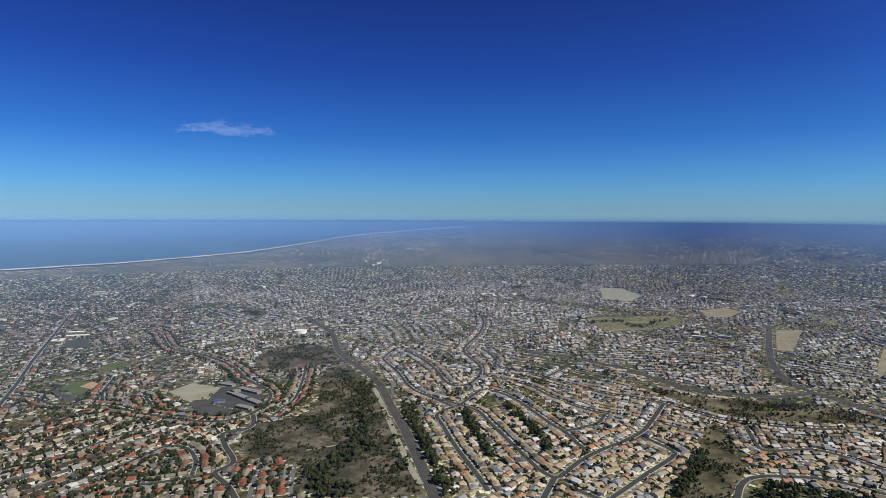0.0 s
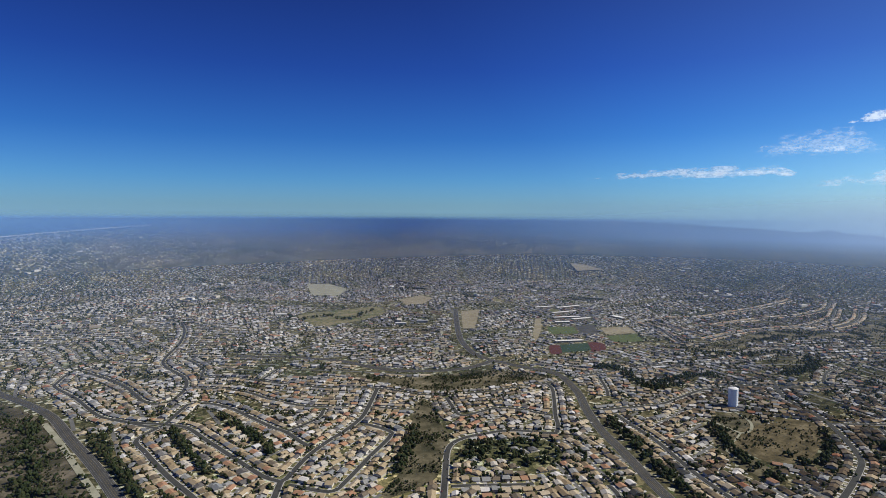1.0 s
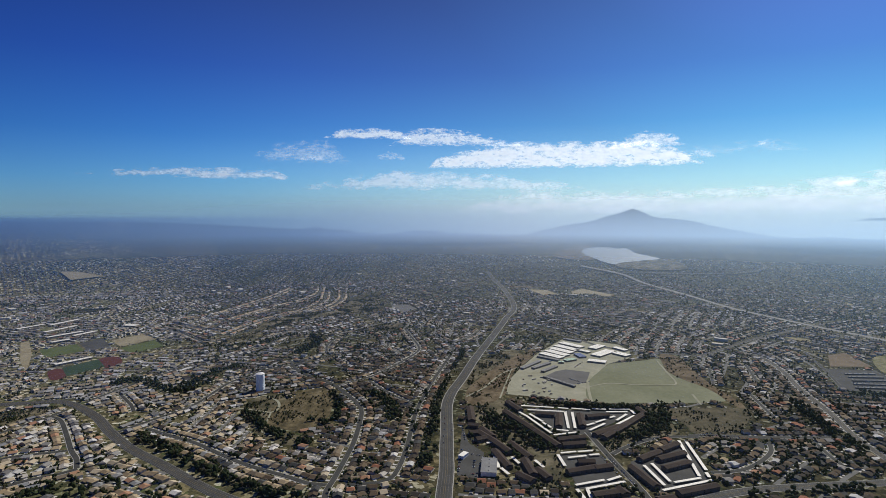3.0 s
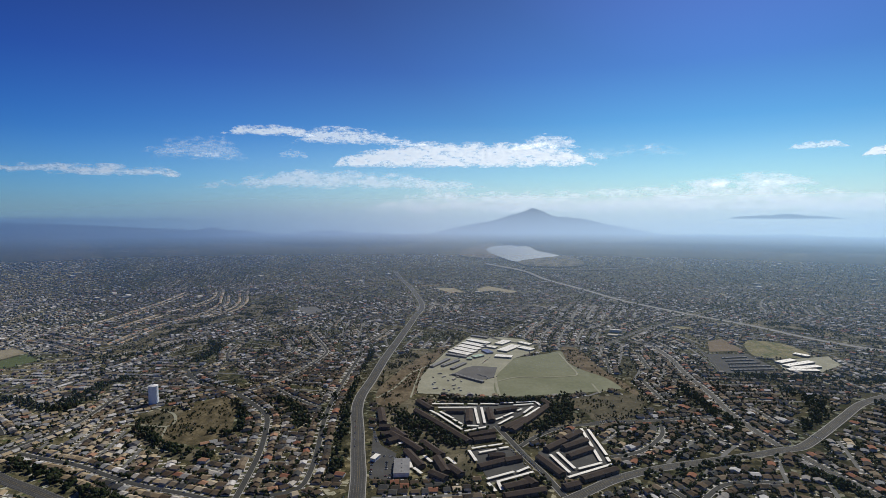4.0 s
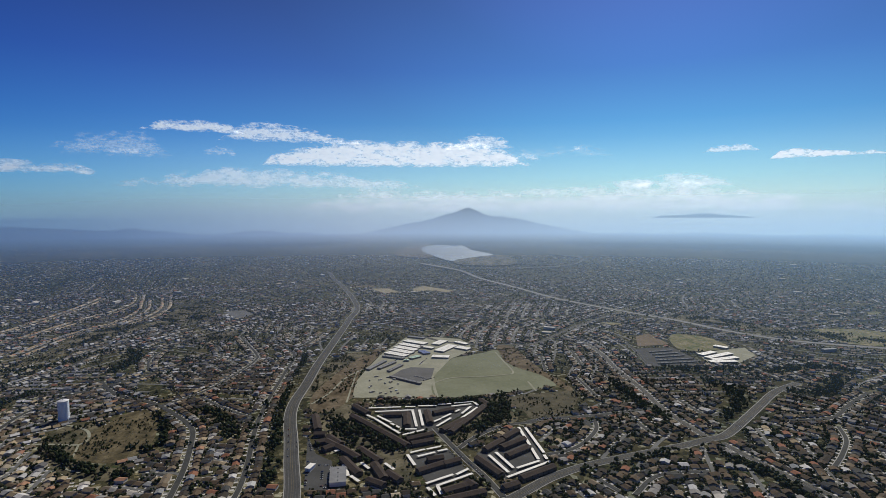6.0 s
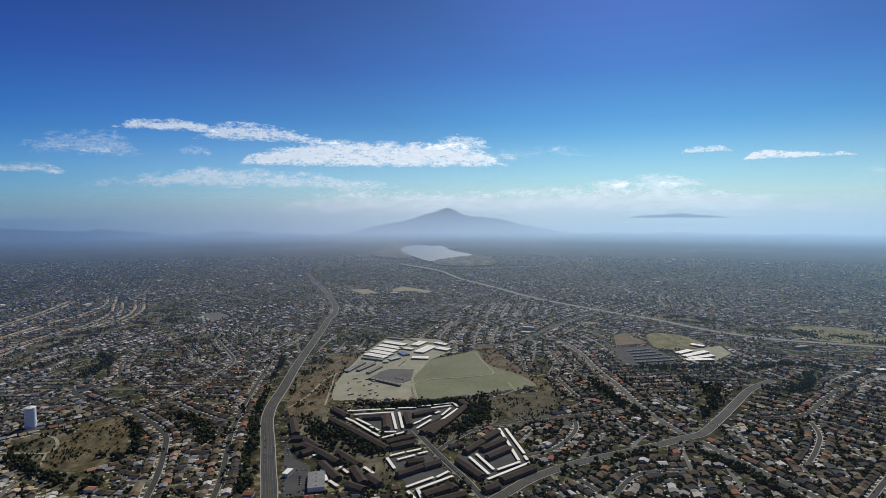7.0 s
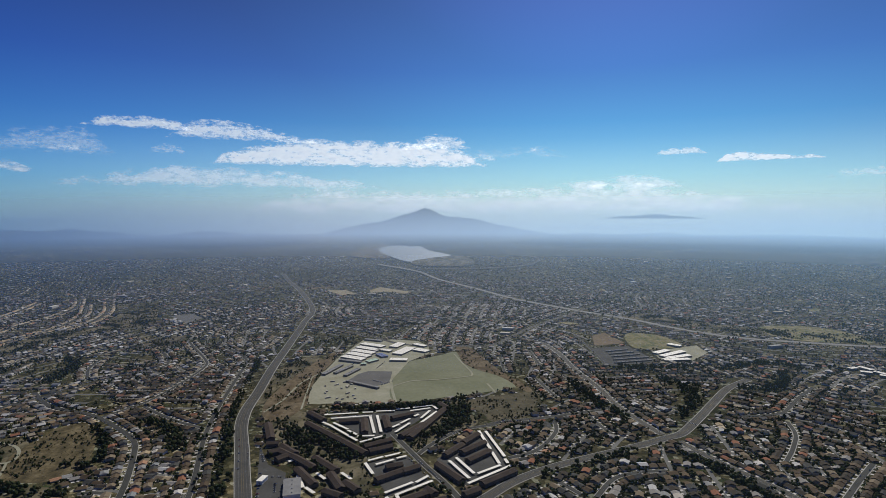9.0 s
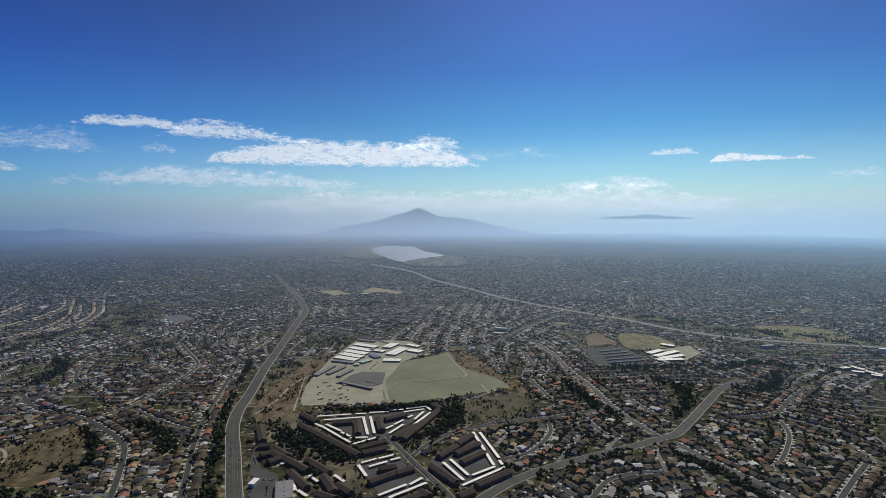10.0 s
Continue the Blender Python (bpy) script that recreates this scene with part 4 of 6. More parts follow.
# rows of parked cars
cars(12, 1.57, (957, 243), (852, 230))
cars(8, 1.57, (929, 221), (927, 204))
cars(10, 1.57, (913, 212), (849, 204))
cars(8, 1.57, (1052, 260), (979, 241))
cars(8, 1.57, (926, 197), (840, 198))
cars(7, 1.57, (1001, 236), (953, 204))
cars(14, 0.0, (983, -16), (863, -58))
cars(12, 0.0, (972, -8), (859, -48))
cars(12, 0.0, (1032, -56), (1100, -143))
cars(10, 0.0, (1016, -59), (1085, -146))
cars(8, 0.0, (1116, -200), (1121, -257))
cars(10, 1.57, (1581, -662), (1601, -760))
cars(10, 1.57, (1546, -656), (1564, -770))
cars(6, 0.3, (1074, -586), (1041, -609))
cars(5, 0.3, (1001, -510), (1148, -676))
cars(10, 1.57, (-536, 1285), (-473, 1251))
cars(6, 0.0, (920, 271), (1111, 310))
cars(6, 0.0, (960, 263), (1081, 288))
cars(9, 1.57, (1595, 118), (1660, 88))
cars(8, 1.57, (1455, 52), (1432, 24))
cars(9, 1.57, (1560, 40), (1640, 12))
cars(8, 1.57, (1410, 30), (1440, -2))
cars(12, 0.0, (1120, -205), (1160, -300))
cars(10, 0.0, (1195, 128), (1196, 60))
cars(9, 0.0, (1150, 26), (1190, -38))
YARD = [(1318, 168), (1281, 84), (1477, 173)]

# ---- houses ----
rng = np.random.default_rng(7)
HOUSES = []      # x, y, turn (the front looks along -y of the house), tract
SECTOR = (-46.0, 146.0)


def in_view(x, y):
    a = np.degrees(np.arctan2(x, y))
    return (a > SECTOR[0]) & (a < SECTOR[1])


def free_spot(x, y, c, s, half_w, half_d):
    """Whether a house of that size and turn meets no road, house or open ground."""
    us, vs = np.meshgrid((-half_w, 0, half_w), (-half_d, 0, half_d))
    i, j = cell(x + us * c - vs * s, y + us * s + vs * c)
    return not (plan[i, j].any() or clear_strip[i, j].any())


def place_house(x, y, turn, tract, half_w=6.0, half_d=6.5):
    c, s = math.cos(turn), math.sin(turn)
    if not free_spot(x, y, c, s, half_w, half_d):
        return False
    us, vs = np.meshgrid(np.arange(-half_w + 1, half_w, 3.0), np.arange(-half_d + 1, half_d, 3.0))
    i, j = cell(x + us * c - vs * s, y + us * s + vs * c)
    plan[i, j] = BUILT
    HOUSES.append((x, y, turn, tract))
    return True


def tract_of(x, y, lots):
    a = math.degrees(math.atan2(x, y))
    if lots == "town" or (a < -8 and math.hypot(x, y) < 1050):
        return "red"
    if lots == "ridge":
        return "tan"
    if a < -24 and rng.random() < 0.75:
        return "dark"
    # distant houses take the greyed roof set
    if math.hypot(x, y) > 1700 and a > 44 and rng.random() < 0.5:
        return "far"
    # towards the sun more roofs take the painted-darker set
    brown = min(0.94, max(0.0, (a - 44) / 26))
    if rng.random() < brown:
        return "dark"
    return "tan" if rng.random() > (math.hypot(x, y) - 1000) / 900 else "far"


def settle_streets():
    for lots, line, width in TRACTS:
        seg = np.diff(line, axis=0)
        length = np.concatenate([[0], np.cumsum(np.hypot(seg[:, 0], seg[:, 1]))])
        pitch = 16.5 if lots == "tract" else 14.5
        for side in (1, -1):
            at = pitch * 0.5
            while at < length[-1]:
                k = min(np.searchsorted(length, at) - 1, len(seg) - 1)
                d = seg[k] / max(np.hypot(*seg[k]), 1e-6)
                p = line[k] + d * (at - length[k])
                off = width / 2 + 2.5 + 4.0 + 7.5 + rng.uniform(-0.6, 0.9)
                q = p + side * off * np.array([-d[1], d[0]])
                turn = math.atan2(d[1], d[0]) + (0 if side > 0 else math.pi) + rng.uniform(-0.04, 0.04)
                if place_house(q[0], q[1], turn, tract_of(q[0], q[1], lots)):
                    at += pitch + rng.uniform(-0.5, 1.0)
                else:
                    at += 4.0


SIDE_STREETS = []


def canyon(x, y):
    """Winding bushy canyons between the mesas of the middle distance."""
    return math.hypot(x, y) > 1250 and abs(noise.noise(Vector((x * 0.0019, y * 0.0019, 4.2)))) < 0.055


def settle_districts():
    """Blocks of parallel, gently bent streets beyond the streets named above, out to the rim."""
    seeds = []
    for r0, r1, gap in ((420, 2600, 270.0), (2600, 4850, 430.0)):
        for _ in range(3000):
            r, a = math.sqrt(rng.uniform(r0 * r0, r1 * r1)), radians(rng.uniform(*SECTOR))
            p = (r * math.sin(a), r * math.cos(a))
            if all(math.hypot(p[0] - q[0], p[1] - q[1]) > gap for q, *_ in seeds):
                seeds.append((p, rng.uniform(0, math.pi), rng.uniform(0, 6.28), gap))
    centres = np.array([s[0] for s in seeds])
    for n, (p, turn, phase, gap) in enumerate(seeds):
        far = gap > 300
        pitch, lane, back = (16.5, 62.0, 15.5) if not far else (18.0, 56.0, 15.0)
        c, s = math.cos(turn), math.sin(turn)
        size = gap * 1.1
        keep = 0.78 if math.degrees(math.atan2(*p)) < 70 else rng.uniform(0.3, 0.75)
        bend, wave = rng.uniform(6, 26), rng.uniform(70, 220)
        for v0 in np.arange(-size, size, lane):
            u = np.arange(-size, size, 20.0)
            v = v0 + bend * np.sin(u / wave + phase)
            x, y = p[0] + u * c - v * s, p[1] + u * s + v * c
            i, j = cell(x, y)
            own = ((x[:, None] - centres[:, 0]) ** 2 + (y[:, None] - centres[:, 1]) ** 2).argmin(1) == n
            ok = own & (plan[i, j] == 0) & (np.hypot(x, y) < 4840) & (np.hypot(x, y) > 420) & in_view(x, y)
            run = []
            for q in range(len(u) + 1):
                if q < len(u) and ok[q]:
                    run.append((x[q], y[q]))
                elif run:
                    if len(run) > 3 and (not far or (rng.random() < 0.3 and math.hypot(*p) < 3200)):
                        SIDE_STREETS.append((np.array(run), 7.5 if not far else 9.0))
                    run = []
            for side in (1, -1):
                u = np.arange(-size, size, pitch)
                u = u + rng.uniform(-3.5, 3.5, len(u)) * (1.6 if far else 1.0)
                v = v0 + bend * np.sin(u / wave + phase) + side * back + rng.uniform(-2.5, 2.5, len(u)) * (1.6 if far else 1.0)
                slope = np.arctan(bend / wave * np.cos(u / wave + phase))
                x, y = p[0] + u * c - v * s, p[1] + u * s + v * c
                own = ((x[:, None] - centres[:, 0]) ** 2 + (y[:, None] - centres[:, 1]) ** 2).argmin(1) == n
                i, j = cell(x, y)
                ok = own & (plan[i, j] == 0) & (np.hypot(x, y) < 4840) & (np.hypot(x, y) > 330) & in_view(x, y)
                for q in np.flatnonzero(ok):
                    if rng.random() < (keep if far else 0.88) and not canyon(x[q], y[q]):
                        place_house(x[q], y[q], turn + slope[q] + rng.normal(0, 0.16 if far else 0.08) + (0 if side > 0 else math.pi), tract_of(x[q], y[q], "tract"), 5.5, 6.0)


settle_streets()

HALLS = []       # x, y, turn, half length, half width, height: shops, schools and sheds of the distance


def settle_halls():
    for _ in range(80):
        r, a = math.sqrt(rng.uniform(1700 ** 2, 4700 ** 2)), radians(rng.uniform(*SECTOR))
        x0, y0, turn = r * math.sin(a), r * math.cos(a), rng.uniform(0, math.pi)
        for _ in range(int(rng.integers(1, 6))):
            u, v = rng.normal(0, 55), rng.normal(0, 40)
            x, y = x0 + u * math.cos(turn) - v * math.sin(turn), y0 + u * math.sin(turn) + v * math.cos(turn)
            hl, hw = rng.uniform(10, 26), rng.uniform(7, 12)
            i, j = cell(x, y)
            if math.hypot(x, y) < 4800 and free_spot(x, y, math.cos(turn), math.sin(turn), hl + 4, hl + 4):
                HALLS.append((x, y, turn + rng.choice((0, math.pi / 2)), hl, hw, rng.uniform(5, 10)))
                mark_disc(np.array([x]), np.array([y]), hl + 6, BUILT)


def open_patches():
    """Dry fields, bare hillsides and school grounds among the distant houses."""
    for n in range(95):
        r, a = math.sqrt(rng.uniform(1900 ** 2, 4500 ** 2)), radians(rng.uniform(*SECTOR))
        x0, y0, turn, size = r * math.sin(a), r * math.cos(a), rng.uniform(0, math.pi), rng.uniform(35, 95)
        flat = rng.uniform(0.25, 0.7)
        pts = []
        for k in range(9):
            w = 2 * math.pi * k / 9
            q = size * rng.uniform(0.45, 1.35)
            u, v = q * math.cos(w), q * flat * math.sin(w)
            pts.append((x0 + u * math.cos(turn) - v * math.sin(turn), y0 + u * math.sin(turn) + v * math.cos(turn)))
        i, j = cell([p[0] for p in pts] + [x0], [p[1] for p in pts] + [y0])
        if not plan[i, j].any() and max(math.hypot(*p) for p in pts) < 3650:
            area(("scrub", "scrub", "brush", "park_grass", "scrub", "brown_slope")[n % 6], *pts)


settle_halls()
open_patches()
settle_districts()


def fill_gaps():
    """Back rows and infill, where a house still fits beside or behind another."""
    for x, y, turn, tract in list(HOUSES):
        r = math.hypot(x, y)
        if 400 < r < 1700:
            c, s = math.cos(turn), math.sin(turn)
            for u, v, flip in ((0, 17.5, math.pi), (15.5, 0, 0), (-15.5, 0, 0), (8, 18.5, math.pi)):
                p = (x + u * c - v * s, y + u * s + v * c)
                if rng.random() < (0.8 if y > 0 else 0.3) and in_view(*p) and not canyon(*p):
                    place_house(p[0], p[1], turn + flip + rng.normal(0, 0.05), tract, 5.6, 6.0)


fill_gaps()


def make_side_streets():
    v, l, t, n = [], [], [], 0
    for k, (line, width) in enumerate(SIDE_STREETS):
        a, b, c = ribbon(line, width / 2, -width / 2, 0.12 + 0.0005 * (k % 40))
        v.append(a), l.append(b + n), t.append(c)
        n += len(a)
    ob = new("side_streets", up(mesh_np("side_streets", np.concatenate(v), np.concatenate(l), np.concatenate(t), ["side_street"])))
    tagged(ob, "grey asphalt side streets of distant neighbourhoods", "road", kind="stuff")


make_side_streets()


def house_kit(n):
    """The meshes of one of several house plans; the front looks along -y."""
    r = random.Random(40 + n)
    w, d, h = r.choice((13.0, 14.0, 14.8)), r.choice((10.0, 11.0)), 5.0 if n % 5 == 4 else 2.6
    side = 1 if n % 2 else -1
    gx0, gx1 = (w / 2 - 6.2, w / 2) if side > 0 else (-w / 2, -w / 2 + 6.2)
    y0 = -d / 2 + 1.5
    kit = {}

    def keep(name, bm, material):
        me = bpy.data.meshes.new(name)
        bm.to_mesh(me)
        bm.free()
        me.materials.append(M[material] if material in M else None)
        kit[name] = me

    bm = bmesh.new()
    box(bm, -w / 2, w / 2, y0, y0 + d, 0, h)
    box(bm, gx0 + 0.05, gx1 - 0.05, y0 - 5.0, y0 + 0.5, 0, 2.75)
    for x in (-w / 2 + 0.02, w / 2 - 0.02):       # gable ends
        t = [bm.verts.new(q) for q in ((x, y0, h), (x, y0 + d, h), (x, y0 + d / 2, h + d * 0.18))]
        bm.faces.new(t)
    t = [bm.verts.new(q) for q in ((gx0 + 0.1, y0 - 4.98, 2.7), (gx1 - 0.1, y0 - 4.98, 2.7), ((gx0 + gx1) / 2, y0 - 4.98, 4.1))]
    bm.faces.new(t)
    keep("wall", bm, "wall")
    bm = bmesh.new()
    gable(bm, -w / 2, w / 2, y0, y0 + d, h, d * 0.19, 0.85, 0.25, 3.6 if n % 3 == 1 else 0.0)
    gable(bm, -5.2, 3.5, gx0, gx1, 2.78, 1.45, 0.5, 0.22, 0.0, Matrix.Translation((0, y0, 0)) @ Matrix.Rotation(math.pi / 2, 4, "Z") @ Matrix.Diagonal((1, -1, 1, 1)))
    bmesh.ops.recalc_face_normals(bm, faces=bm.faces)
    keep("roof", bm, "roof")
    bm = bmesh.new()
    box(bm, gx0 + 0.7, gx1 - 0.7, y0 - 5.1, y0 - 5.0, 0.02, 2.25)
    for k in range(1, 4):
        box(bm, gx0 + 0.7, gx1 - 0.7, y0 - 5.13, y0 - 5.1, 0.56 * k - 0.04, 0.56 * k)
    keep("garage_door", bm, "white")
    bm = bmesh.new()
    box(bm, gx0 + 0.3, gx1 - 0.3, y0 - 12.5, y0 - 5.15, 0.02, 0.32)
    keep("driveway", bm, "concrete")
    bm = bmesh.new()
    px = r.uniform(-3.5, 3.5)
    box(bm, px - 2.6, px + 2.6, y0 + d + 0.1, y0 + d + r.uniform(2.6, 4.2), 0.02, 0.2)
    keep("patio", bm, "concrete")
    bm = bmesh.new()
    box(bm, -0.8, 0.8, -0.06, 0.06, -0.6, 0.6)
    box(bm, -0.9, 0.9, -0.09, -0.02, 0.6, 0.7)
    keep("window", bm, "glass")
    bm = bmesh.new()
    box(bm, -0.45, 0.45, -0.35, 0.35, 0, h + 2.6)
    box(bm, -0.55, 0.55, -0.45, 0.45, h + 2.4, h + 2.6)
    keep("chimney", bm, "brown_wall")
    kit["spots"] = [Matrix.Translation((-side * 3.4, y0 - 0.04, 1.6)),
                    pose(2.5, y0 + d + 0.04, 1.6, 0, 0, 180), pose(-2.5, y0 + d + 0.04, 1.6, 0, 0, 180)]
    kit["chimney_at"] = Matrix.Translation((-side * (w / 2 - 0.2), y0 + d * 0.35, 0))
    return kit


KITS = [house_kit(n) for n in range(10)]
LABELS = {"far": "grey roofed single family house with pale stucco walls", "tan": "tan tile roofed single family house with pale stucco walls", "dark": "brown shingle roofed single family house with stucco walls",
          "red": "hillside house with clay tile roof and pale stucco walls"}


def make_near_houses(chosen):
    for k, (x, y, turn, tract) in enumerate(chosen):
        kit = KITS[int(rng.integers(len(KITS)))]
        top = new("house")
        top.matrix_world = Matrix.Translation((x, y, 0.0)) @ Matrix.Rotation(turn, 4, "Z")
        tagged(top, LABELS[tract], "house", "houses along the streets")
        share("wall", kit["wall"], top)
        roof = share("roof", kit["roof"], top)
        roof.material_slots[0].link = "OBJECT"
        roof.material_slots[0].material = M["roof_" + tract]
        share("garage_door", kit["garage_door"], top, None, "white sectional garage door")
        share("driveway", kit["driveway"], top, None, "pale concrete driveway")
        share("patio", kit["patio"], top, None, "pale concrete patio slab")
        for m in kit["spots"]:
            share("window", kit["window"], top, m)
        if k % 3 == 0:
            share("chimney", kit["chimney"], top, kit["chimney_at"])


def make_far_houses(rows, tract, plain=False):
    """All the other houses of a tract: walls, roof and, near by, driveway and shed, in one mesh."""
    a = np.array([r[:3] for r in rows])
    n = len(a)
    r = np.hypot(a[:, 0], a[:, 1])
    grow = np.where(r > 3700, 0.85, 1.0)
    w, d = rng.uniform(6.2, 7.7, n) * grow, rng.uniform(5.2, 6.6, n) * grow
    h = np.where(rng.random(n) < 0.15, 5.0, 2.4)
    swap = rng.random(n) < 0.35
    w, d = np.where(swap, d, w), np.where(swap, w, d)
    rise = d * rng.uniform(0.30, 0.42, n)
    o, e = np.ones(n), 0.8
    z = 0 * o
    local = []
    for sx, sy in ((-1, -1), (1, -1), (1, 1), (-1, 1)):
        local.append((sx * w, sy * d, z))
    for sx, sy in ((-1, -1), (1, -1), (1, 1), (-1, 1)):
        local.append((sx * w, sy * d, h))
    for sx, sy in ((-1, -1), (1, -1), (1, 1), (-1, 1)):
        local.append((sx * (w + e), sy * (d + e), h - 0.1))
    hip = np.where(rng.random(n) < 0.35, w * 0.4, 0)
    local += [(-w - e + hip, z, h + rise), (w + e - hip, z, h + rise)]
    gx = np.where(rng.random(n) < 0.5, -0.45, 0.45) * w
    local += [(gx - 2.6, -d - 6.5, z + 0.22), (gx + 2.6, -d - 6.5, z + 0.22), (gx + 2.6, -d - 0.1, z + 0.22), (gx - 2.6, -d - 0.1, z + 0.22)]
    px, pw, pd = rng.uniform(-0.6, 0.6, n) * w, rng.uniform(1.2, 2.8, n), rng.uniform(1.0, 2.2, n)
    py = d + 1.5 + pd + rng.uniform(0, 4.5, n)
    pz = z + np.where(rng.random(n) < 0.3, 2.3, 0.25)          # paving, or the roof of a shed
    local += [(px - pw, py - pd, pz), (px + pw, py - pd, pz), (px + pw, py + pd, pz), (px - pw, py + pd, pz)]
    local += [(px - pw, py - pd, z), (px + pw, py - pd, z), (px + pw, py + pd, z), (px - pw, py + pd, z)]
    L = np.stack([np.stack(q, -1) for q in local], 1)
    c, s = np.cos(a[:, 2])[:, None], np.sin(a[:, 2])[:, None]
    V = np.stack([a[:, :1] + L[..., 0] * c - L[..., 1] * s, a[:, 1:2] + L[..., 0] * s + L[..., 1] * c, L[..., 2] + ground_z(a[:, 0], a[:, 1])[:, None]], -1)
    faces = [(0, 1, 5, 4), (1, 2, 6, 5), (2, 3, 7, 6), (3, 0, 4, 7), (8, 9, 13, 12), (10, 11, 12, 13), (9, 10, 13), (11, 8, 12), (14, 15, 16, 17), (18, 19, 20, 21), (22, 23, 19, 18), (23, 24, 20, 19), (24, 25, 21, 20), (25, 22, 18, 21)]
    if plain:
        faces = faces[:8]
    one, tot, idx = sum(([*f] for f in faces), []), [len(f) for f in faces], [0, 0, 0, 0, 1, 1, 1, 1, 2, 0, 0, 0, 0, 0]
    loops = (np.array(one)[None] + (np.arange(n) * 26)[:, None]).ravel()
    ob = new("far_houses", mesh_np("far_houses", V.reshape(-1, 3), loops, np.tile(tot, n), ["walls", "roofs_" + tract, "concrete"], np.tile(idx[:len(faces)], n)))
    tagged(ob, "endless rows of small suburban houses", "houses", kind="stuff")


HOUSES.sort(key=lambda q: math.hypot(q[0], q[1]))
NEAR = 300
make_near_houses(HOUSES[:NEAR])
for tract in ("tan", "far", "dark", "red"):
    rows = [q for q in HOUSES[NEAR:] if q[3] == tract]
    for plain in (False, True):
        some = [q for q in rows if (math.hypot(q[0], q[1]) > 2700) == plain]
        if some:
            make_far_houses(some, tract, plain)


def make_halls():
    a = np.array(HALLS)
    n = len(a)
    z = ground_z(a[:, 0], a[:, 1])
    local = []
    for dz in (0.0, 1.0):
        for sx, sy in ((-1, -1), (1, -1), (1, 1), (-1, 1)):
            local.append((sx * a[:, 3], sy * a[:, 4], dz * a[:, 5] - 3 * (1 - dz)))
    L = np.stack([np.stack(q, -1) for q in local], 1)
    c, s = np.cos(a[:, 2])[:, None], np.sin(a[:, 2])[:, None]
    V = np.stack([a[:, :1] + L[..., 0] * c - L[..., 1] * s, a[:, 1:2] + L[..., 0] * s + L[..., 1] * c, L[..., 2] + z[:, None]], -1)
    one = [0, 1, 5, 4, 1, 2, 6, 5, 2, 3, 7, 6, 3, 0, 4, 7, 4, 5, 6, 7]
    loops = (np.array(one)[None] + (np.arange(n) * 8)[:, None]).ravel()
    ob = new("far_halls", mesh_np("far_halls", V.reshape(-1, 3), loops, np.full(n * 5, 4), ["walls"]))
    tagged(ob, "pale flat-roofed shops and schools of distant districts", "buildings", kind="stuff")


make_halls()


# ---- trees ----
TREES, SHRUBS = [], []      # x, y, height


def tree_ok(x, y):
    i, j = cell(x, y)
    v = plan[i, j]
    return ((v == 0) | (v == BUSHES) | (v == GROVE)) & ~clear_strip[i, j]


def plant():
    for width, count, line in BELTS:
        k = rng.integers(0, len(line), int(count * 2.2))
        p = line[k] + rng.normal(0, width * 0.33, (len(k), 2))
        for q in p:
            i, j = cell(q[0], q[1])
            if plan[i, j] in (0, 3, 4, 5, 6):
                TREES.append((q[0], q[1], rng.uniform(6, 14)))
    # gardens: behind and between the houses
    for x, y, turn, tract in HOUSES:
        r = math.hypot(x, y)
        share_of = 1.7 if r < 1600 else (1.6 if r < 2600 else 0.95)
        if tract in ("tan", "far") and x < -0.14 * y:
            share_of *= 1.9
        if tract == "dark":
            share_of *= (1.45 if y > 0 else 2.6) if r < 1900 else (2.0 if r < 2600 else 2.6)
        if tract == "red":
            share_of *= 3.0
        if r < 2300:
            for _ in range(2):
                u, v = rng.uniform(-9, 9), rng.choice((rng.uniform(6.5, 16), rng.uniform(-11, -7)))
                c, s = math.cos(turn), math.sin(turn)
                q = (x + u * c - v * s, y + u * s + v * c)
                if tree_ok(*q):
                    SHRUBS.append((*q, rng.uniform(1.2, 2.8)))
        for _ in range(int(share_of + rng.random())):
            u, v = rng.uniform(-9, 9), rng.uniform(7.5, 15) if rng.random() < 0.75 else rng.uniform(-9, -7)
            c, s = math.cos(turn), math.sin(turn)
            q = (x + u * c - v * s, y + u * s + v * c)
            if tree_ok(*q):
                TREES.append((*q, rng.uniform(3.0, 8.5) * (1.15 if r > 2600 else (1.35 if tract == "red" else 1.0))))
    for _ in range(60000):
        r, a = math.sqrt(rng.uniform(1250 ** 2, 4300 ** 2)), radians(rng.uniform(*SECTOR))
        x, y = r * math.sin(a), r * math.cos(a)
        if canyon(x, y) and noise.noise(Vector((x * 0.012, y * 0.012, 1.0))) > -0.12 and tree_ok(x, y):
            TREES.append((x, y, rng.uniform(3, 9)))
    # groves
    for _ in range(1900):
        r, a = math.sqrt(rng.uniform(420 ** 2, 4700 ** 2)), radians(rng.uniform(*SECTOR))
        x0, y0, spread, turn = r * math.sin(a), r * math.cos(a), rng.uniform(12, 40) * (1 + r / 2500), rng.uniform(0, math.pi)
        for _ in range(int(rng.uniform(8, 26))):
            u, v = rng.normal(0, spread), rng.normal(0, spread * 0.35)
            q = (x0 + u * math.cos(turn) - v * math.sin(turn), y0 + u * math.sin(turn) + v * math.cos(turn))
            if tree_ok(*q):
                TREES.append((*q, rng.uniform(5, 11)))


BUSHES_AT = []


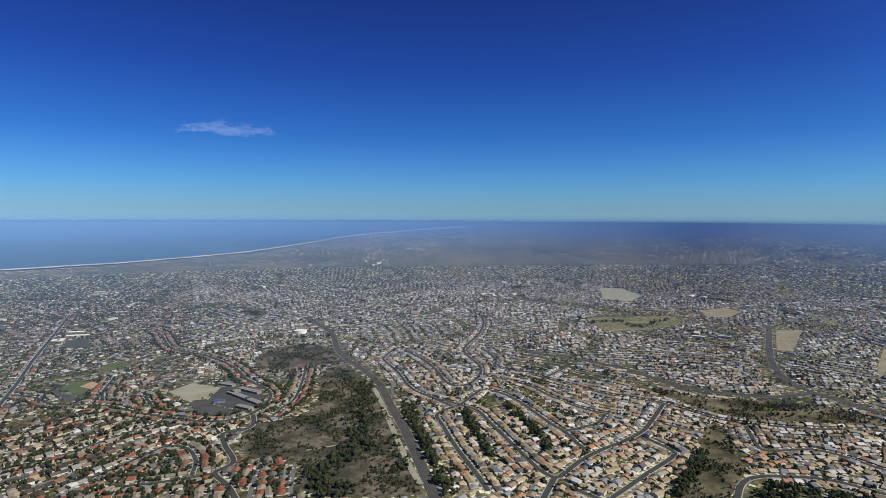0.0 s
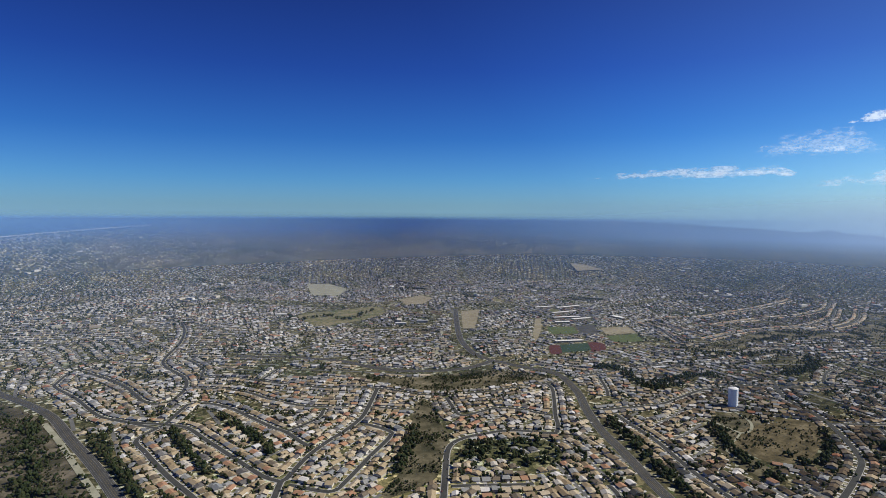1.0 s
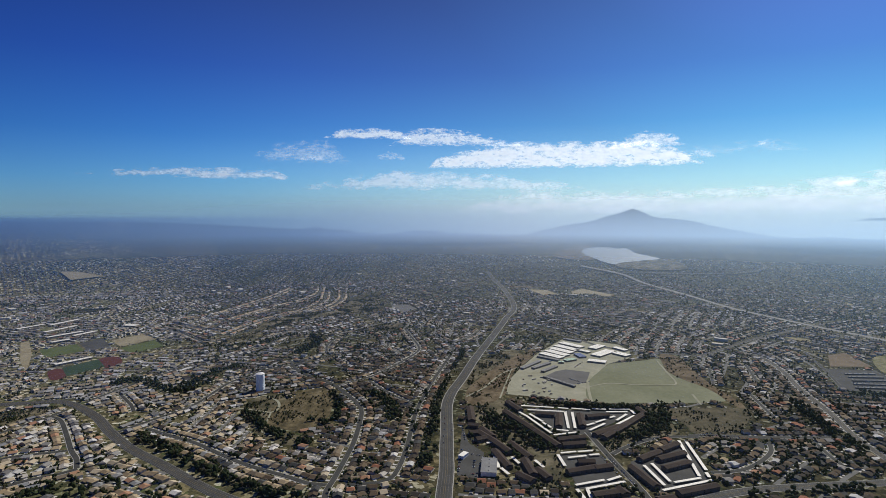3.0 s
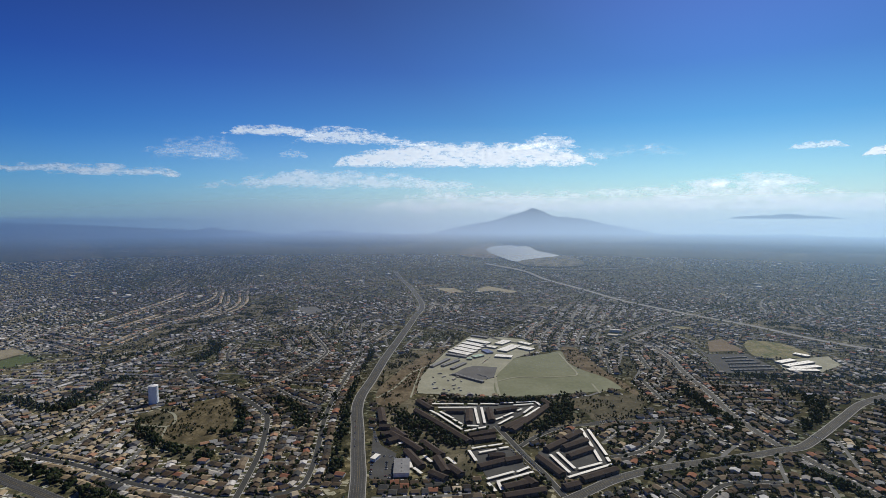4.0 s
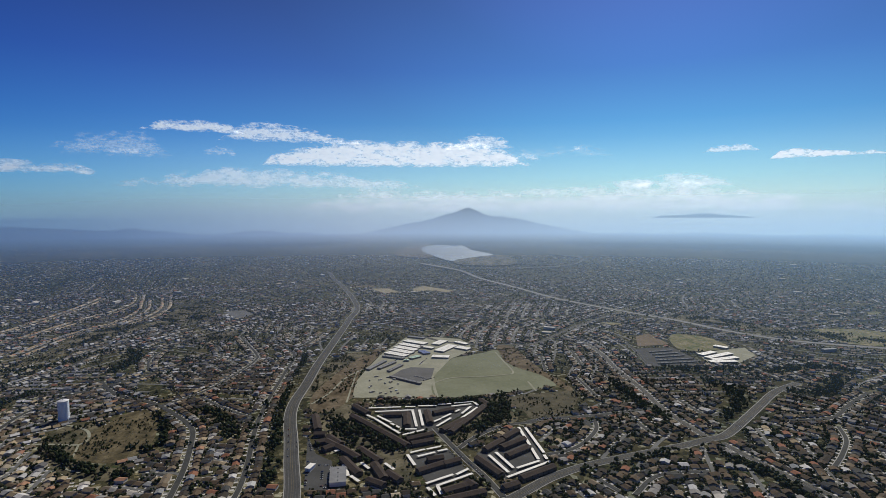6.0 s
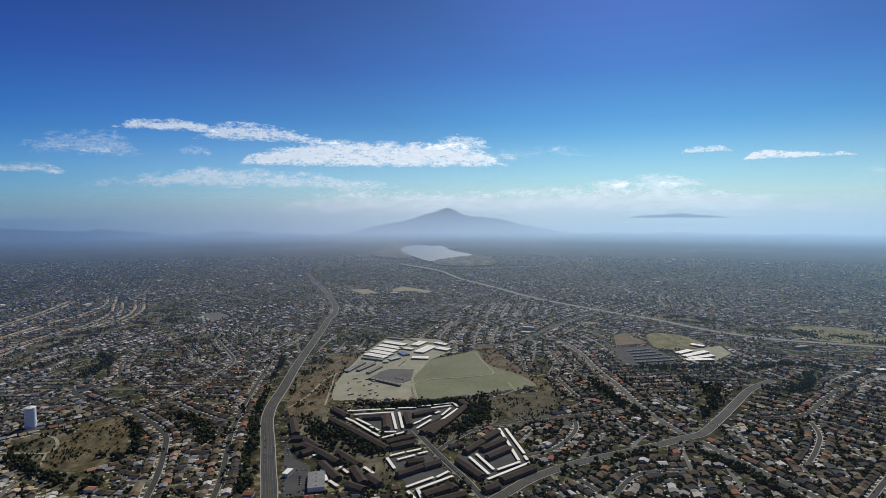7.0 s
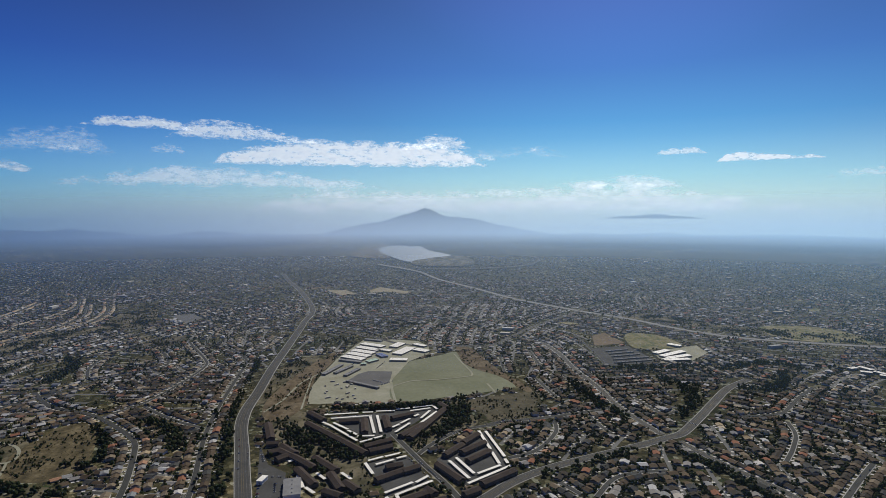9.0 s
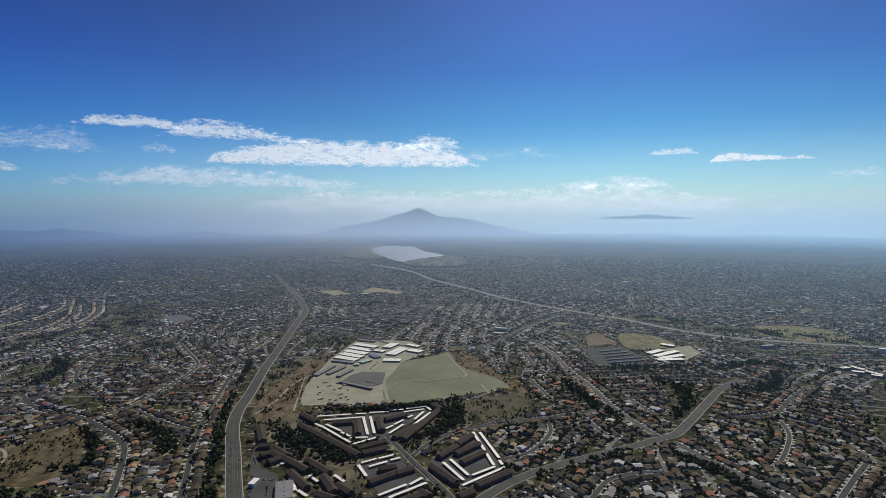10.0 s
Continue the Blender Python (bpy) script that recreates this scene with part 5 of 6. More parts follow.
def plant_bushes():
    i, j = np.nonzero(~clear_strip & ((plan == BUSHES) | ((plan == SPARSE) & (rng.random(plan.shape) < 0.36))))
    x, y = (i + 0.5) * CELL - REACH, (j + 0.5) * CELL - REACH
    for a, b in zip(x, y):
        dense = noise.noise(Vector((a * 0.016, b * 0.016, 3.0))) + 0.5 * noise.noise(Vector((a * 0.05, b * 0.05, 9.0)))
        if rng.random() < 0.06 + 0.9 * max(0.0, min(1.0, dense * 2.6 + 0.16)):
            BUSHES_AT.append((a + rng.uniform(-2, 2), b + rng.uniform(-2, 2), 1.6 + 6.5 * rng.random() ** 2))


plant()
plant_bushes()


def tree_kit(n):
    """A trunk with limbs, and a crown of many small clumps with gaps."""
    r = random.Random(90 + n)
    bm = bmesh.new()

    def limb(a, b, ra, rb):
        way = Vector(b) - Vector(a)
        m = Matrix.Translation((Vector(a) + Vector(b)) / 2) @ way.to_track_quat("Z", "Y").to_matrix().to_4x4()
        bmesh.ops.create_cone(bm, cap_ends=False, segments=6, radius1=ra, radius2=rb, depth=way.length, matrix=m)

    limb((0, 0, 0), (0.02, 0.01, 0.45), 0.035, 0.024)
    tips = []
    for k in range(5):
        a = k * 1.26 + r.uniform(-0.4, 0.4)
        tip = (0.26 * math.cos(a), 0.26 * math.sin(a), r.uniform(0.58, 0.8))
        limb((0.02, 0.01, 0.40), tip, 0.018, 0.006)
        tips.append(tip)
    trunk = bpy.data.meshes.new("trunk")
    bm.to_mesh(trunk)
    bm.free()
    trunk.materials.append(M["bark"])
    bm = bmesh.new()
    for k in range(34):
        a, h = r.uniform(0, 6.28), r.uniform(0.36, 0.98)
        wide = 0.40 * math.sqrt(max(0.05, 1 - ((h - 0.62) / 0.42) ** 2)) * r.uniform(0.3, 1.0)
        size = r.uniform(0.06, 0.13)
        m = pose(wide * math.cos(a), wide * math.sin(a), h, r.uniform(0, 90), r.uniform(0, 90), r.uniform(0, 90)) @ Matrix.Diagonal((size, size * r.uniform(0.7, 1.2), size * r.uniform(0.5, 0.8), 1))
        bmesh.ops.create_icosphere(bm, subdivisions=1, radius=1.0, matrix=m)
    for v in bm.verts:
        v.co += noise.noise_vector(v.co * 9 + Vector((n * 7, 0, 0))) * 0.035
    crown = bpy.data.meshes.new("crown")
    bm.to_mesh(crown)
    bm.free()
    crown.materials.append(M["leaf"])
    return trunk, crown


TREE_KITS = [tree_kit(n) for n in range(7)]
TREES.sort(key=lambda q: math.hypot(q[0], q[1]))
for x, y, h in TREES[:300]:
    trunk, crown = TREE_KITS[int(rng.integers(len(TREE_KITS)))]
    top = new("tree")
    wide = h * rng.uniform(0.85, 1.15)
    top.matrix_world = Matrix.LocRotScale((x, y, -0.05), Euler((0, 0, rng.uniform(0, 6.28))), (wide, wide, h))
    tagged(top, "olive green broadleaf tree with an uneven crown", "tree", "garden and roadside trees")
    share("trunk", trunk, top)
    share("crown", crown, top)


def make_far_trees(rows, name, clumps, label, squat=1.0, round_clumps=False):
    a = np.array(rows)
    n = len(a)
    octa = np.array([(1, 0, 0), (0, 1, 0), (-1, 0, 0), (0, -1, 0), (0, 0, 1), (0, 0, -1)], float)
    faces = np.array([(0, 1, 4), (1, 2, 4), (2, 3, 4), (3, 0, 4), (1, 0, 5), (2, 1, 5), (3, 2, 5), (0, 3, 5)])
    if round_clumps:
        g = (1 + 5 ** 0.5) / 2
        octa = np.array([(-1, g, 0), (1, g, 0), (-1, -g, 0), (1, -g, 0), (0, -1, g), (0, 1, g), (0, -1, -g), (0, 1, -g), (g, 0, -1), (g, 0, 1), (-g, 0, -1), (-g, 0, 1)]) / 1.9
        faces = np.array([(0, 11, 5), (0, 5, 1), (0, 1, 7), (0, 7, 10), (0, 10, 11), (1, 5, 9), (5, 11, 4), (11, 10, 2), (10, 7, 6), (7, 1, 8),
                          (3, 9, 4), (3, 4, 2), (3, 2, 6), (3, 6, 8), (3, 8, 9), (4, 9, 5), (2, 4, 11), (6, 2, 10), (8, 6, 7), (9, 8, 1)])
    k_v = len(octa)
    V, Lp = [], []
    gz = ground_z(a[:, 0], a[:, 1])
    for k in range(clumps):
        turn = rng.uniform(0, 6.28, n)
        size = a[:, 2] * rng.uniform(0.24, 0.42, n) * (1.15 if clumps == 1 else (1.0 if clumps < 3 else 0.85))
        ox, oy = (rng.normal(0, 0.2, (2, n)) * a[:, 2]) if clumps > 1 else np.zeros((2, n))
        oz = a[:, 2] * rng.uniform(0.35, 0.72, n) * squat
        jit = rng.uniform(0.65, 1.25, (n, k_v))
        p = octa[None] * jit[..., None] * size[:, None, None]
        c, s = np.cos(turn)[:, None], np.sin(turn)[:, None]
        V.append(np.stack([a[:, :1] + ox[:, None] + p[..., 0] * c - p[..., 1] * s, a[:, 1:2] + oy[:, None] + p[..., 0] * s + p[..., 1] * c,
                           gz[:, None] + np.maximum(oz[:, None] + p[..., 2] * 1.1, 0.0)], -1).reshape(-1, 3))
        Lp.append((faces.ravel()[None] + (np.arange(n) * k_v + k * n * k_v)[:, None]).ravel())
    ob = new(name, mesh_np(name, np.concatenate(V), np.concatenate(Lp), np.full(n * len(faces) * clumps, 3), ["leaves"]))
    tagged(ob, label, "trees" if "tree" in name else "bushes", kind="stuff")


far_rows = TREES[300:]
mid = [q for q in far_rows if math.hypot(q[0], q[1]) < 1900]
near = [q for q in mid if math.hypot(q[0], q[1]) < 1250]
make_far_trees(near, "garden_trees", 3, "olive green trees and shrubs among the houses", 1.0, True)
make_far_trees(mid[len(near):], "suburb_trees", 2, "olive green trees between rows of houses")
make_far_trees(far_rows[len(mid):], "far_trees", 1, "dark green trees of the distant suburbs")
make_far_trees(SHRUBS, "shrubs", 1, "small dark green garden shrubs", 0.6)
if BUSHES_AT:
    make_far_trees(BUSHES_AT, "bushes", 2, "dark chaparral bushes on the open slopes", 0.6)


# ---- apartment blocks, sheds, schools ----
BLOCK_LOOK = {
    "apartment": ("apartment_building", "brown_wall", "brown_shingle", "long brown apartment building with dark shingle roof", True),
    "apartment_light": ("apartment_tower", "white", "white_roof", "pale multi-storey block with flat roof", False),
    "school": ("school_building", "school_wall", "white_roof", "low school building with white flat roof", False),
    "green_hall": ("school_hall", "school_wall", "green_roof", "low hall with pale green roof", False),
    "navy_hall": ("school_hall", "school_wall", "blue_roof", "low hall with dark blue roof", False),
    "portable": ("classroom_building", "school_wall", "grey_roof", "low classroom row with grey flat roof", False),
    "store": ("store_building", "white", "grey_roof", "large shop with pale grey flat roof", False),
    "kiosk": ("petrol_station", "white", "white_roof", "small white flat-roofed service building", False),
    "blue_canopy": ("shade_canopy", "grey_roof", "blue_roof", "blue shade canopy over a schoolyard", False),
}


def make_window_mesh():
    bm = bmesh.new()
    box(bm, -0.9, 0.9, -0.05, 0.05, -0.7, 0.7)
    me = bpy.data.meshes.new("window")
    bm.to_mesh(me)
    bm.free()
    me.materials.append(M["glass"])
    return me


WINDOW = make_window_mesh()


def make_block(kind, width, height, a, b):
    a, b = Vector((*a, 0)), Vector((*b, 0))
    mid, way = (a + b) / 2, b - a
    long, z = max(way.length, 5.0), float(ground_z(*((a + b) / 2).xy))
    m = Matrix.Translation((mid.x, mid.y, z)) @ Matrix.Rotation(math.atan2(way.y, way.x), 4, "Z")
    hl, hw = long / 2, width / 2
    if kind == "carport":
        top = new("carport")
        top.matrix_world = m
        tagged(top, "long open carport with a white flat roof", "carport", "carports of the apartments")
        bm = bmesh.new()
        box(bm, -hl, hl, -hw, hw, height, height + 0.28)
        box(bm, -hl, hl, -hw - 0.06, -hw, height - 0.12, height + 0.34)
        box(bm, -hl, hl, hw, hw + 0.06, height - 0.12, height + 0.34)
        part("roof", bm, "white_roof", top)
        n = max(2, int(long / 9))
        for k in range(n + 1):
            bm = bmesh.new()
            x = -hl + 0.3 + (long - 0.6) * k / n
            box(bm, x - 0.09, x + 0.09, hw - 0.5, hw - 0.32, 0, height)
            part("post", bm, "grey_roof", top)
        return
    name, wall, roof, label, pitched = BLOCK_LOOK[kind]
    top = new(name)
    top.matrix_world = m
    tagged(top, label, "building", "apartment buildings" if pitched else "")
    bm = bmesh.new()
    box(bm, -hl, hl, -hw, hw, 0, height)
    if pitched:
        for x in (-hl + 0.02, hl - 0.02):
            bm.faces.new([bm.verts.new(q) for q in ((x, -hw, height), (x, hw, height), (x, 0, height + width * 0.2))])
    part("wall", bm, wall, top)
    bm = bmesh.new()
    if pitched:
        gable(bm, -hl, hl, -hw, hw, height, width * 0.21, 0.7, 0.3)
        bmesh.ops.recalc_face_normals(bm, faces=bm.faces)
    else:
        box(bm, -hl - 0.5, hl + 0.5, -hw - 0.5, hw + 0.5, height + 0.004, height + 0.35)
        for k in range(int(long / 14)):
            x = -hl + 7 + 14 * k
            box(bm, x - 1.2, x + 1.2, -1.0, 1.0, height + 0.35, height + 1.3)
    part("roof", bm, roof, top)
    storeys = max(1, int(height / 3))
    n = min(6, max(1, int(long / 9)))
    for f in range(storeys):
        for k in range(n):
            x = -hl + long * (k + 0.5) / n
            share("window", WINDOW, top, Matrix.Translation((x, -hw - 0.03, 1.7 + 3.0 * f)))
            share("window", WINDOW, top, Matrix.Translation((x, hw + 0.03, 1.7 + 3.0 * f)))


for row in BLOCKS:
    make_block(*row)


# ---- water tower on the hill ----
def lathe(bm, profile, n=40):
    rings = [[bm.verts.new((r * math.cos(2 * math.pi * k / n), r * math.sin(2 * math.pi * k / n), z)) for k in range(n)] for r, z in profile]
    for a, b in zip(rings, rings[1:]):
        for k in range(n):
            bm.faces.new((a[k], a[(k + 1) % n], b[(k + 1) % n], b[k]))
    bm.faces.new(rings[-1])


def make_water_tower(x, y):
    top = new("water_tower")
    top.location = (x, y, 0)
    top.scale = (1.6, 1.6, 1.6)
    tagged(top, "tall pale blue steel standpipe water tower with white top", "water tower")
    bm = bmesh.new()
    prof = [(6.9, 0), (6.9, 0.5), (6.5, 0.5)]
    for k in range(1, 10):
        prof += [(6.5, 2.8 * k), (6.56, 2.8 * k + 0.05), (6.5, 2.8 * k + 0.1)]
    prof += [(6.5, 27.0)]
    lathe(bm, prof)
    shell = part("tank_shell", bm, "steel_paint", top)
    bm = bmesh.new()
    lathe(bm, [(6.7, 26.9), (6.75, 27.2), (5.2, 27.9), (3.0, 28.5), (0.8, 28.8), (0.7, 29.3), (0.1, 29.5)])
    part("roof", bm, "white", top, "white domed steel roof")
    bm = bmesh.new()
    for dx in (-0.3, 0.3):
        box(bm, 6.62, 6.72, dx - 0.04, dx + 0.04, 1.5, 27.2)
    for k in range(50):
        box(bm, 6.64, 6.70, -0.3, 0.3, 1.8 + 0.5 * k, 1.84 + 0.5 * k)
    part("ladder", bm, "white", top)


make_water_tower(1178, 790)


def make_tank(x, y):
    top = new("storage_tank")
    top.location = (x, y, 0)
    top.scale = (1.6, 1.6, 1.3)
    tagged(top, "low round white water storage tank", "tank")
    bm = bmesh.new()
    lathe(bm, [(14, 0), (14, 8), (14.2, 8.1)])
    part("tank_shell", bm, "white", top)
    bm = bmesh.new()
    lathe(bm, [(14.3, 8.1), (14.3, 8.4), (7, 9.2), (0.3, 9.6)])
    part("roof", bm, "white_roof", top)


make_tank(-527, 2074)


def make_mast(x, y):
    top = new("radio_mast")
    top.location = (x, y, 0)
    tagged(top, "thin steel lattice radio mast beside the tower", "mast")
    bm = bmesh.new()
    for k in range(3):
        a = k * 2.094
        box(bm, 0.5 * math.cos(a) - 0.06, 0.5 * math.cos(a) + 0.06, 0.5 * math.sin(a) - 0.06, 0.5 * math.sin(a) + 0.06, 0, 24)
    for k in range(24):
        box(bm, -0.45, 0.45, -0.4, 0.4, k + 0.5, k + 0.58)
    part("lattice", bm, "grey_roof", top)


make_mast(1192, 768)


# ---- distance: mountains, sea, towers of the far town ----
M["mountain"] = surface("chaparral_mountain", [(0.3, (0.045, 0.045, 0.035)), (0.7, (0.10, 0.085, 0.06))], 0.004, 0.02, 0.95, 0.4)


def make_mountain(name, az, r, profile, label, rough=0.05, depth=70.0, base=150.0):
    """A thin ridge at the rim, shaped to fit the camera's view; profile: degrees to the side of az, and above the eye's
    level.
    """
    side, tall = np.array([p[0] for p in profile]), np.array([p[1] for p in profile])
    cols, rows = 140, 12
    verts, loops, totals = [], [], []
    for i in range(cols + 1):
        a = side[0] + (side[-1] - side[0]) * i / cols
        crest = 430 + r * math.tan(radians(float(np.interp(a, side, tall))))
        x0, y0 = polar_place(az + a, 1.0)
        for j in range(rows + 1):
            t = j / rows * 2 - 1
            fall = 1 - abs(t) ** 1.4
            n = noise.fractal(Vector((a * 1.6, t * 1.4, az)), 1.0, 2.1, 6)
            z = base + (crest - base) * fall * (1 + rough * n * (0.25 + 0.75 * (1 - fall)))
            z += 3.0 * noise.fractal(Vector((a * 3.1, az, 0.0)), 1.0, 2.0, 5) * fall
            verts.append((x0 * (r + t * depth), y0 * (r + t * depth), z))
    for i in range(cols):
        for j in range(rows):
            k = i * (rows + 1) + j
            loops += [k, k + rows + 1, k + rows + 2, k + 1]
            totals.append(4)
    me = mesh_np(name, verts, loops, totals, ["mountain"])
    for p in me.polygons:
        p.use_smooth = True
    ob = new(name, up(me))
    tagged(ob, label, "mountain", kind="structure")


make_mountain("mountain", 95.2, 4908, [(-13.0, -2.7), (-10.5, -1.9), (-8.4, -1.38), (-5.9, -0.86), (-4.6, -0.68), (-3.5, -0.42), (-2.25, 0.04), (-1.6, 0.14), (-1.0, 0.34), (-0.5, 0.54), (-0.2, 0.66), (0.1, 0.67), (0.5, 0.52), (1.0, 0.33), (1.6, 0.02), (2.3, -0.16),
                                      (3.9, -0.27), (5.5, -0.48), (6.6, -0.80), (8.0, -1.08), (10.4, -1.56), (12.9, -1.95), (17.0, -2.6)], "hazy blue-grey mountain with a pointed summit", depth=24.0)
# cut off at 398 m, over the rim, to look right from the camera
make_mountain("far_ridge", 117.6, 4905, [(-4.6, -0.38), (-3.6, -0.18), (-2.2, -0.10), (-1.0, -0.06), (0.0, 0.06), (0.8, 0.02), (1.6, -0.12), (2.6, -0.16), (3.6, -0.24), (4.4, -0.38)], "faint flat-topped distant ridge above haze", depth=20.0, base=398.0)
make_mountain("low_hill", 63.6, 4740, [(-8.0, -1.9), (-4.6, -1.62), (-3.0, -1.42), (-1.0, -1.30), (-0.3, -1.08), (0.3, -1.12), (1.0, -1.34), (3.0, -1.45), (5.2, -1.8), (7.0, -2.2)], "low hazy distant hill with a small knoll")
make_mountain("low_hill", 74.5, 4720, [(-6.0, -2.2), (-3.0, -1.72), (-1.0, -1.52), (0.8, -1.50), (3.0, -1.78), (5.0, -1.72), (8.0, -2.1), (10.0, -2.6)], "low hazy distant hill")
make_mountain("low_hill", 112.0, 4700, [(-8.0, -2.6), (-4.0, -2.05), (-1.0, -1.78), (2.0, -1.9), (6.0, -1.72), (11.0, -1.95), (16.0, -1.75), (24.0, -1.9), (34.0, -2.6)], "low hazy rolling land below the haze")


def make_tall_building(az, el, w, h, n):
    x, y = polar_place(az, far_r(el))
    top = new("high_rise")
    top.location = (x, y, float(ground_z(x, y)) - 2)
    tagged(top, "pale high-rise tower of the distant town", "building", "towers of the far town")
    bm = bmesh.new()
    box(bm, -w, w, -w * 0.7, w * 0.7, 0, h)
    part("wall", bm, "walls" if n % 2 else "white", top)
    bm = bmesh.new()
    box(bm, -w * 0.6, w * 0.6, -w * 0.4, w * 0.4, h, h + 5)
    part("roof", bm, "grey_roof", top)
    bm = bmesh.new()
    for k in range(int(h / 9)):
        box(bm, -w - 0.3, w + 0.3, -w * 0.7 - 0.3, w * 0.7 + 0.3, 4 + 9 * k, 7 + 9 * k)
    part("window_band", bm, "glass", top)


for n in range(26):
    az = -11.5 + 8.5 * rng.random() ** 0.8
    make_tall_building(az, -2.25 + 0.09 * (az + 7) + rng.uniform(-0.15, 0.0), rng.uniform(4, 9), rng.uniform(14, 42), n)


def make_pool(x, y, turn):
    top = new("swimming_pool")
    top.matrix_world = Matrix.Translation((x, y, 0.3)) @ Matrix.Rotation(turn, 4, "Z")
    tagged(top, "small turquoise backyard swimming pool with pale deck", "pool")
    bm = bmesh.new()
    box(bm, -11, 11, -8, 8, -0.2, 0.2)
    part("deck", bm, "concrete", top)
    bm = bmesh.new()
    lathe(bm, [(6.5, 0.21), (6.5, 0.26)], 24)
    bmesh.ops.scale(bm, vec=(1.15, 0.75, 1), verts=bm.verts)
    part("water", bm, "pool", top)


make_pool(-271, 916, 0.4)
make_pool(846, 114, 1.1)


# ---- parked and passing cars ----
CAR_COLOURS = [(0.0, (0.62, 0.62, 0.61)), (0.3, (0.08, 0.08, 0.085)), (0.5, (0.30, 0.31, 0.32)), (0.7, (0.70, 0.70, 0.70)), (0.82, (0.25, 0.03, 0.03)), (0.9, (0.05, 0.09, 0.22))]
M["car_paint"] = surface("car_paint", EVEN, 0.5, 3.0, 0.3, 0.05, 0.0, 0.0, ("object", CAR_COLOURS))
M["rubber"] = surface("rubber", [(0.3, (0.02, 0.02, 0.02)), (0.7, (0.03, 0.03, 0.03))], 1.0, 5.0, 0.9, 0.2)


def car_kit():
    bm = bmesh.new()
    v = box(bm, -2.25, 2.25, -0.9, 0.9, 0.35, 0.95)
    bmesh.ops.bevel(bm, geom=list(bm.edges), offset=0.14, segments=1, affect="EDGES")
    body = bpy.data.meshes.new("body")
    bm.to_mesh(body)
    bm.free()
    body.materials.append(M["car_paint"])
    bm = bmesh.new()
    v = box(bm, -1.5, 1.0, -0.8, 0.8, 0.9, 1.5)
    for q in v[4:]:
        q.co.x *= 0.72
        q.co.y *= 0.85
    cabin = bpy.data.meshes.new("cabin")
    bm.to_mesh(cabin)
    bm.free()
    cabin.materials.append(M["glass"])
    bm = bmesh.new()
    bmesh.ops.create_cone(bm, cap_ends=True, segments=10, radius1=0.34, radius2=0.34, depth=0.24, matrix=Matrix.Rotation(math.pi / 2, 4, "X"))
    wheel = bpy.data.meshes.new("wheel")
    bm.to_mesh(wheel)
    bm.free()
    wheel.materials.append(M["rubber"])
    return body, cabin, wheel


CAR = car_kit()


def make_car(x, y, turn, z=0.15):
    top = new("car")
    top.matrix_world = Matrix.Translation((x, y, z)) @ Matrix.Rotation(turn, 4, "Z")
    tagged(top, "passenger car standing on the asphalt", "car", "cars on streets and car parks")
    share("body", CAR[0], top)
    share("cabin", CAR[1], top)
    for sx in (-1.4, 1.4):
        for sy in (-0.82, 0.82):
            share("wheel", CAR[2], top, Matrix.Translation((sx, sy, 0.34)))


def park_cars():
    done = 0
    order = sorted(TRACTS, key=lambda q: np.hypot(*q[1][len(q[1]) // 2]))
    for lots, line, width in order:
        for k in range(2, len(line) - 2, 5):
            if rng.random() < 0.5 and done < 60 and in_view(*line[k]):
                d = line[k + 1] - line[k]
                d = d / np.hypot(*d)
                side = rng.choice((-1, 1))
                p = line[k] + side * (width / 2 - 1.3) * np.array([-d[1], d[0]])
                make_car(p[0], p[1], math.atan2(d[1], d[0]), 0.85)
                done += 1


park_cars()


def fill_lots():
    """Cars in rows on car parks and along the apartment roads."""
    for n, turn, a, b in CAR_ROWS:
        for k in range(n):
            if rng.random() < 0.78:
                t = (k + 0.5) / n
                make_car(a[0] + (b[0] - a[0]) * t + rng.uniform(-0.4, 0.4), a[1] + (b[1] - a[1]) * t, math.atan2(b[1] - a[1], b[0] - a[0]) + turn, 0.9 if turn == 0.0 else 0.3)


fill_lots()


# ---- stores and machines on the building yard ----
def yard_clutter():
    for k in range(20):
        t, s = rng.random(), rng.random()
        x, y = YARD[0][0] * (1 - t) + YARD[1][0] * t, YARD[0][1] * (1 - t) + YARD[1][1] * t
        x, y = x + (YARD[2][0] - YARD[0][0]) * s, y + (YARD[2][1] - YARD[0][1]) * s
        i, j = cell(x, y)
        if plan[i, j] == BUILT:
            continue
        top = new("storage_container")
        top.matrix_world = Matrix.Translation((x, y, 0.4)) @ Matrix.Rotation(rng.choice((0.5, 2.07)) + rng.normal(0, 0.15), 4, "Z")
        tagged(top, "steel storage container standing on the bare dirt yard", "container", "containers on the building yard")
        bm = bmesh.new()
        hl = rng.choice((3.0, 6.0))
        box(bm, -hl, hl, -1.22, 1.22, 0.15, 2.6)
        for q in np.arange(-hl + 0.3, hl, 0.6):
            box(bm, q - 0.06, q + 0.06, -1.27, 1.27, 0.3, 2.45)
        part("body", bm, "wall", top)
        bm = bmesh.new()
        for sy in (-0.6, 0.6):
            box(bm, hl + 0.002, hl + 0.06, sy - 0.55, sy + 0.55, 0.25, 2.5)
        part("door", bm, "grey_roof", top)


yard_clutter()


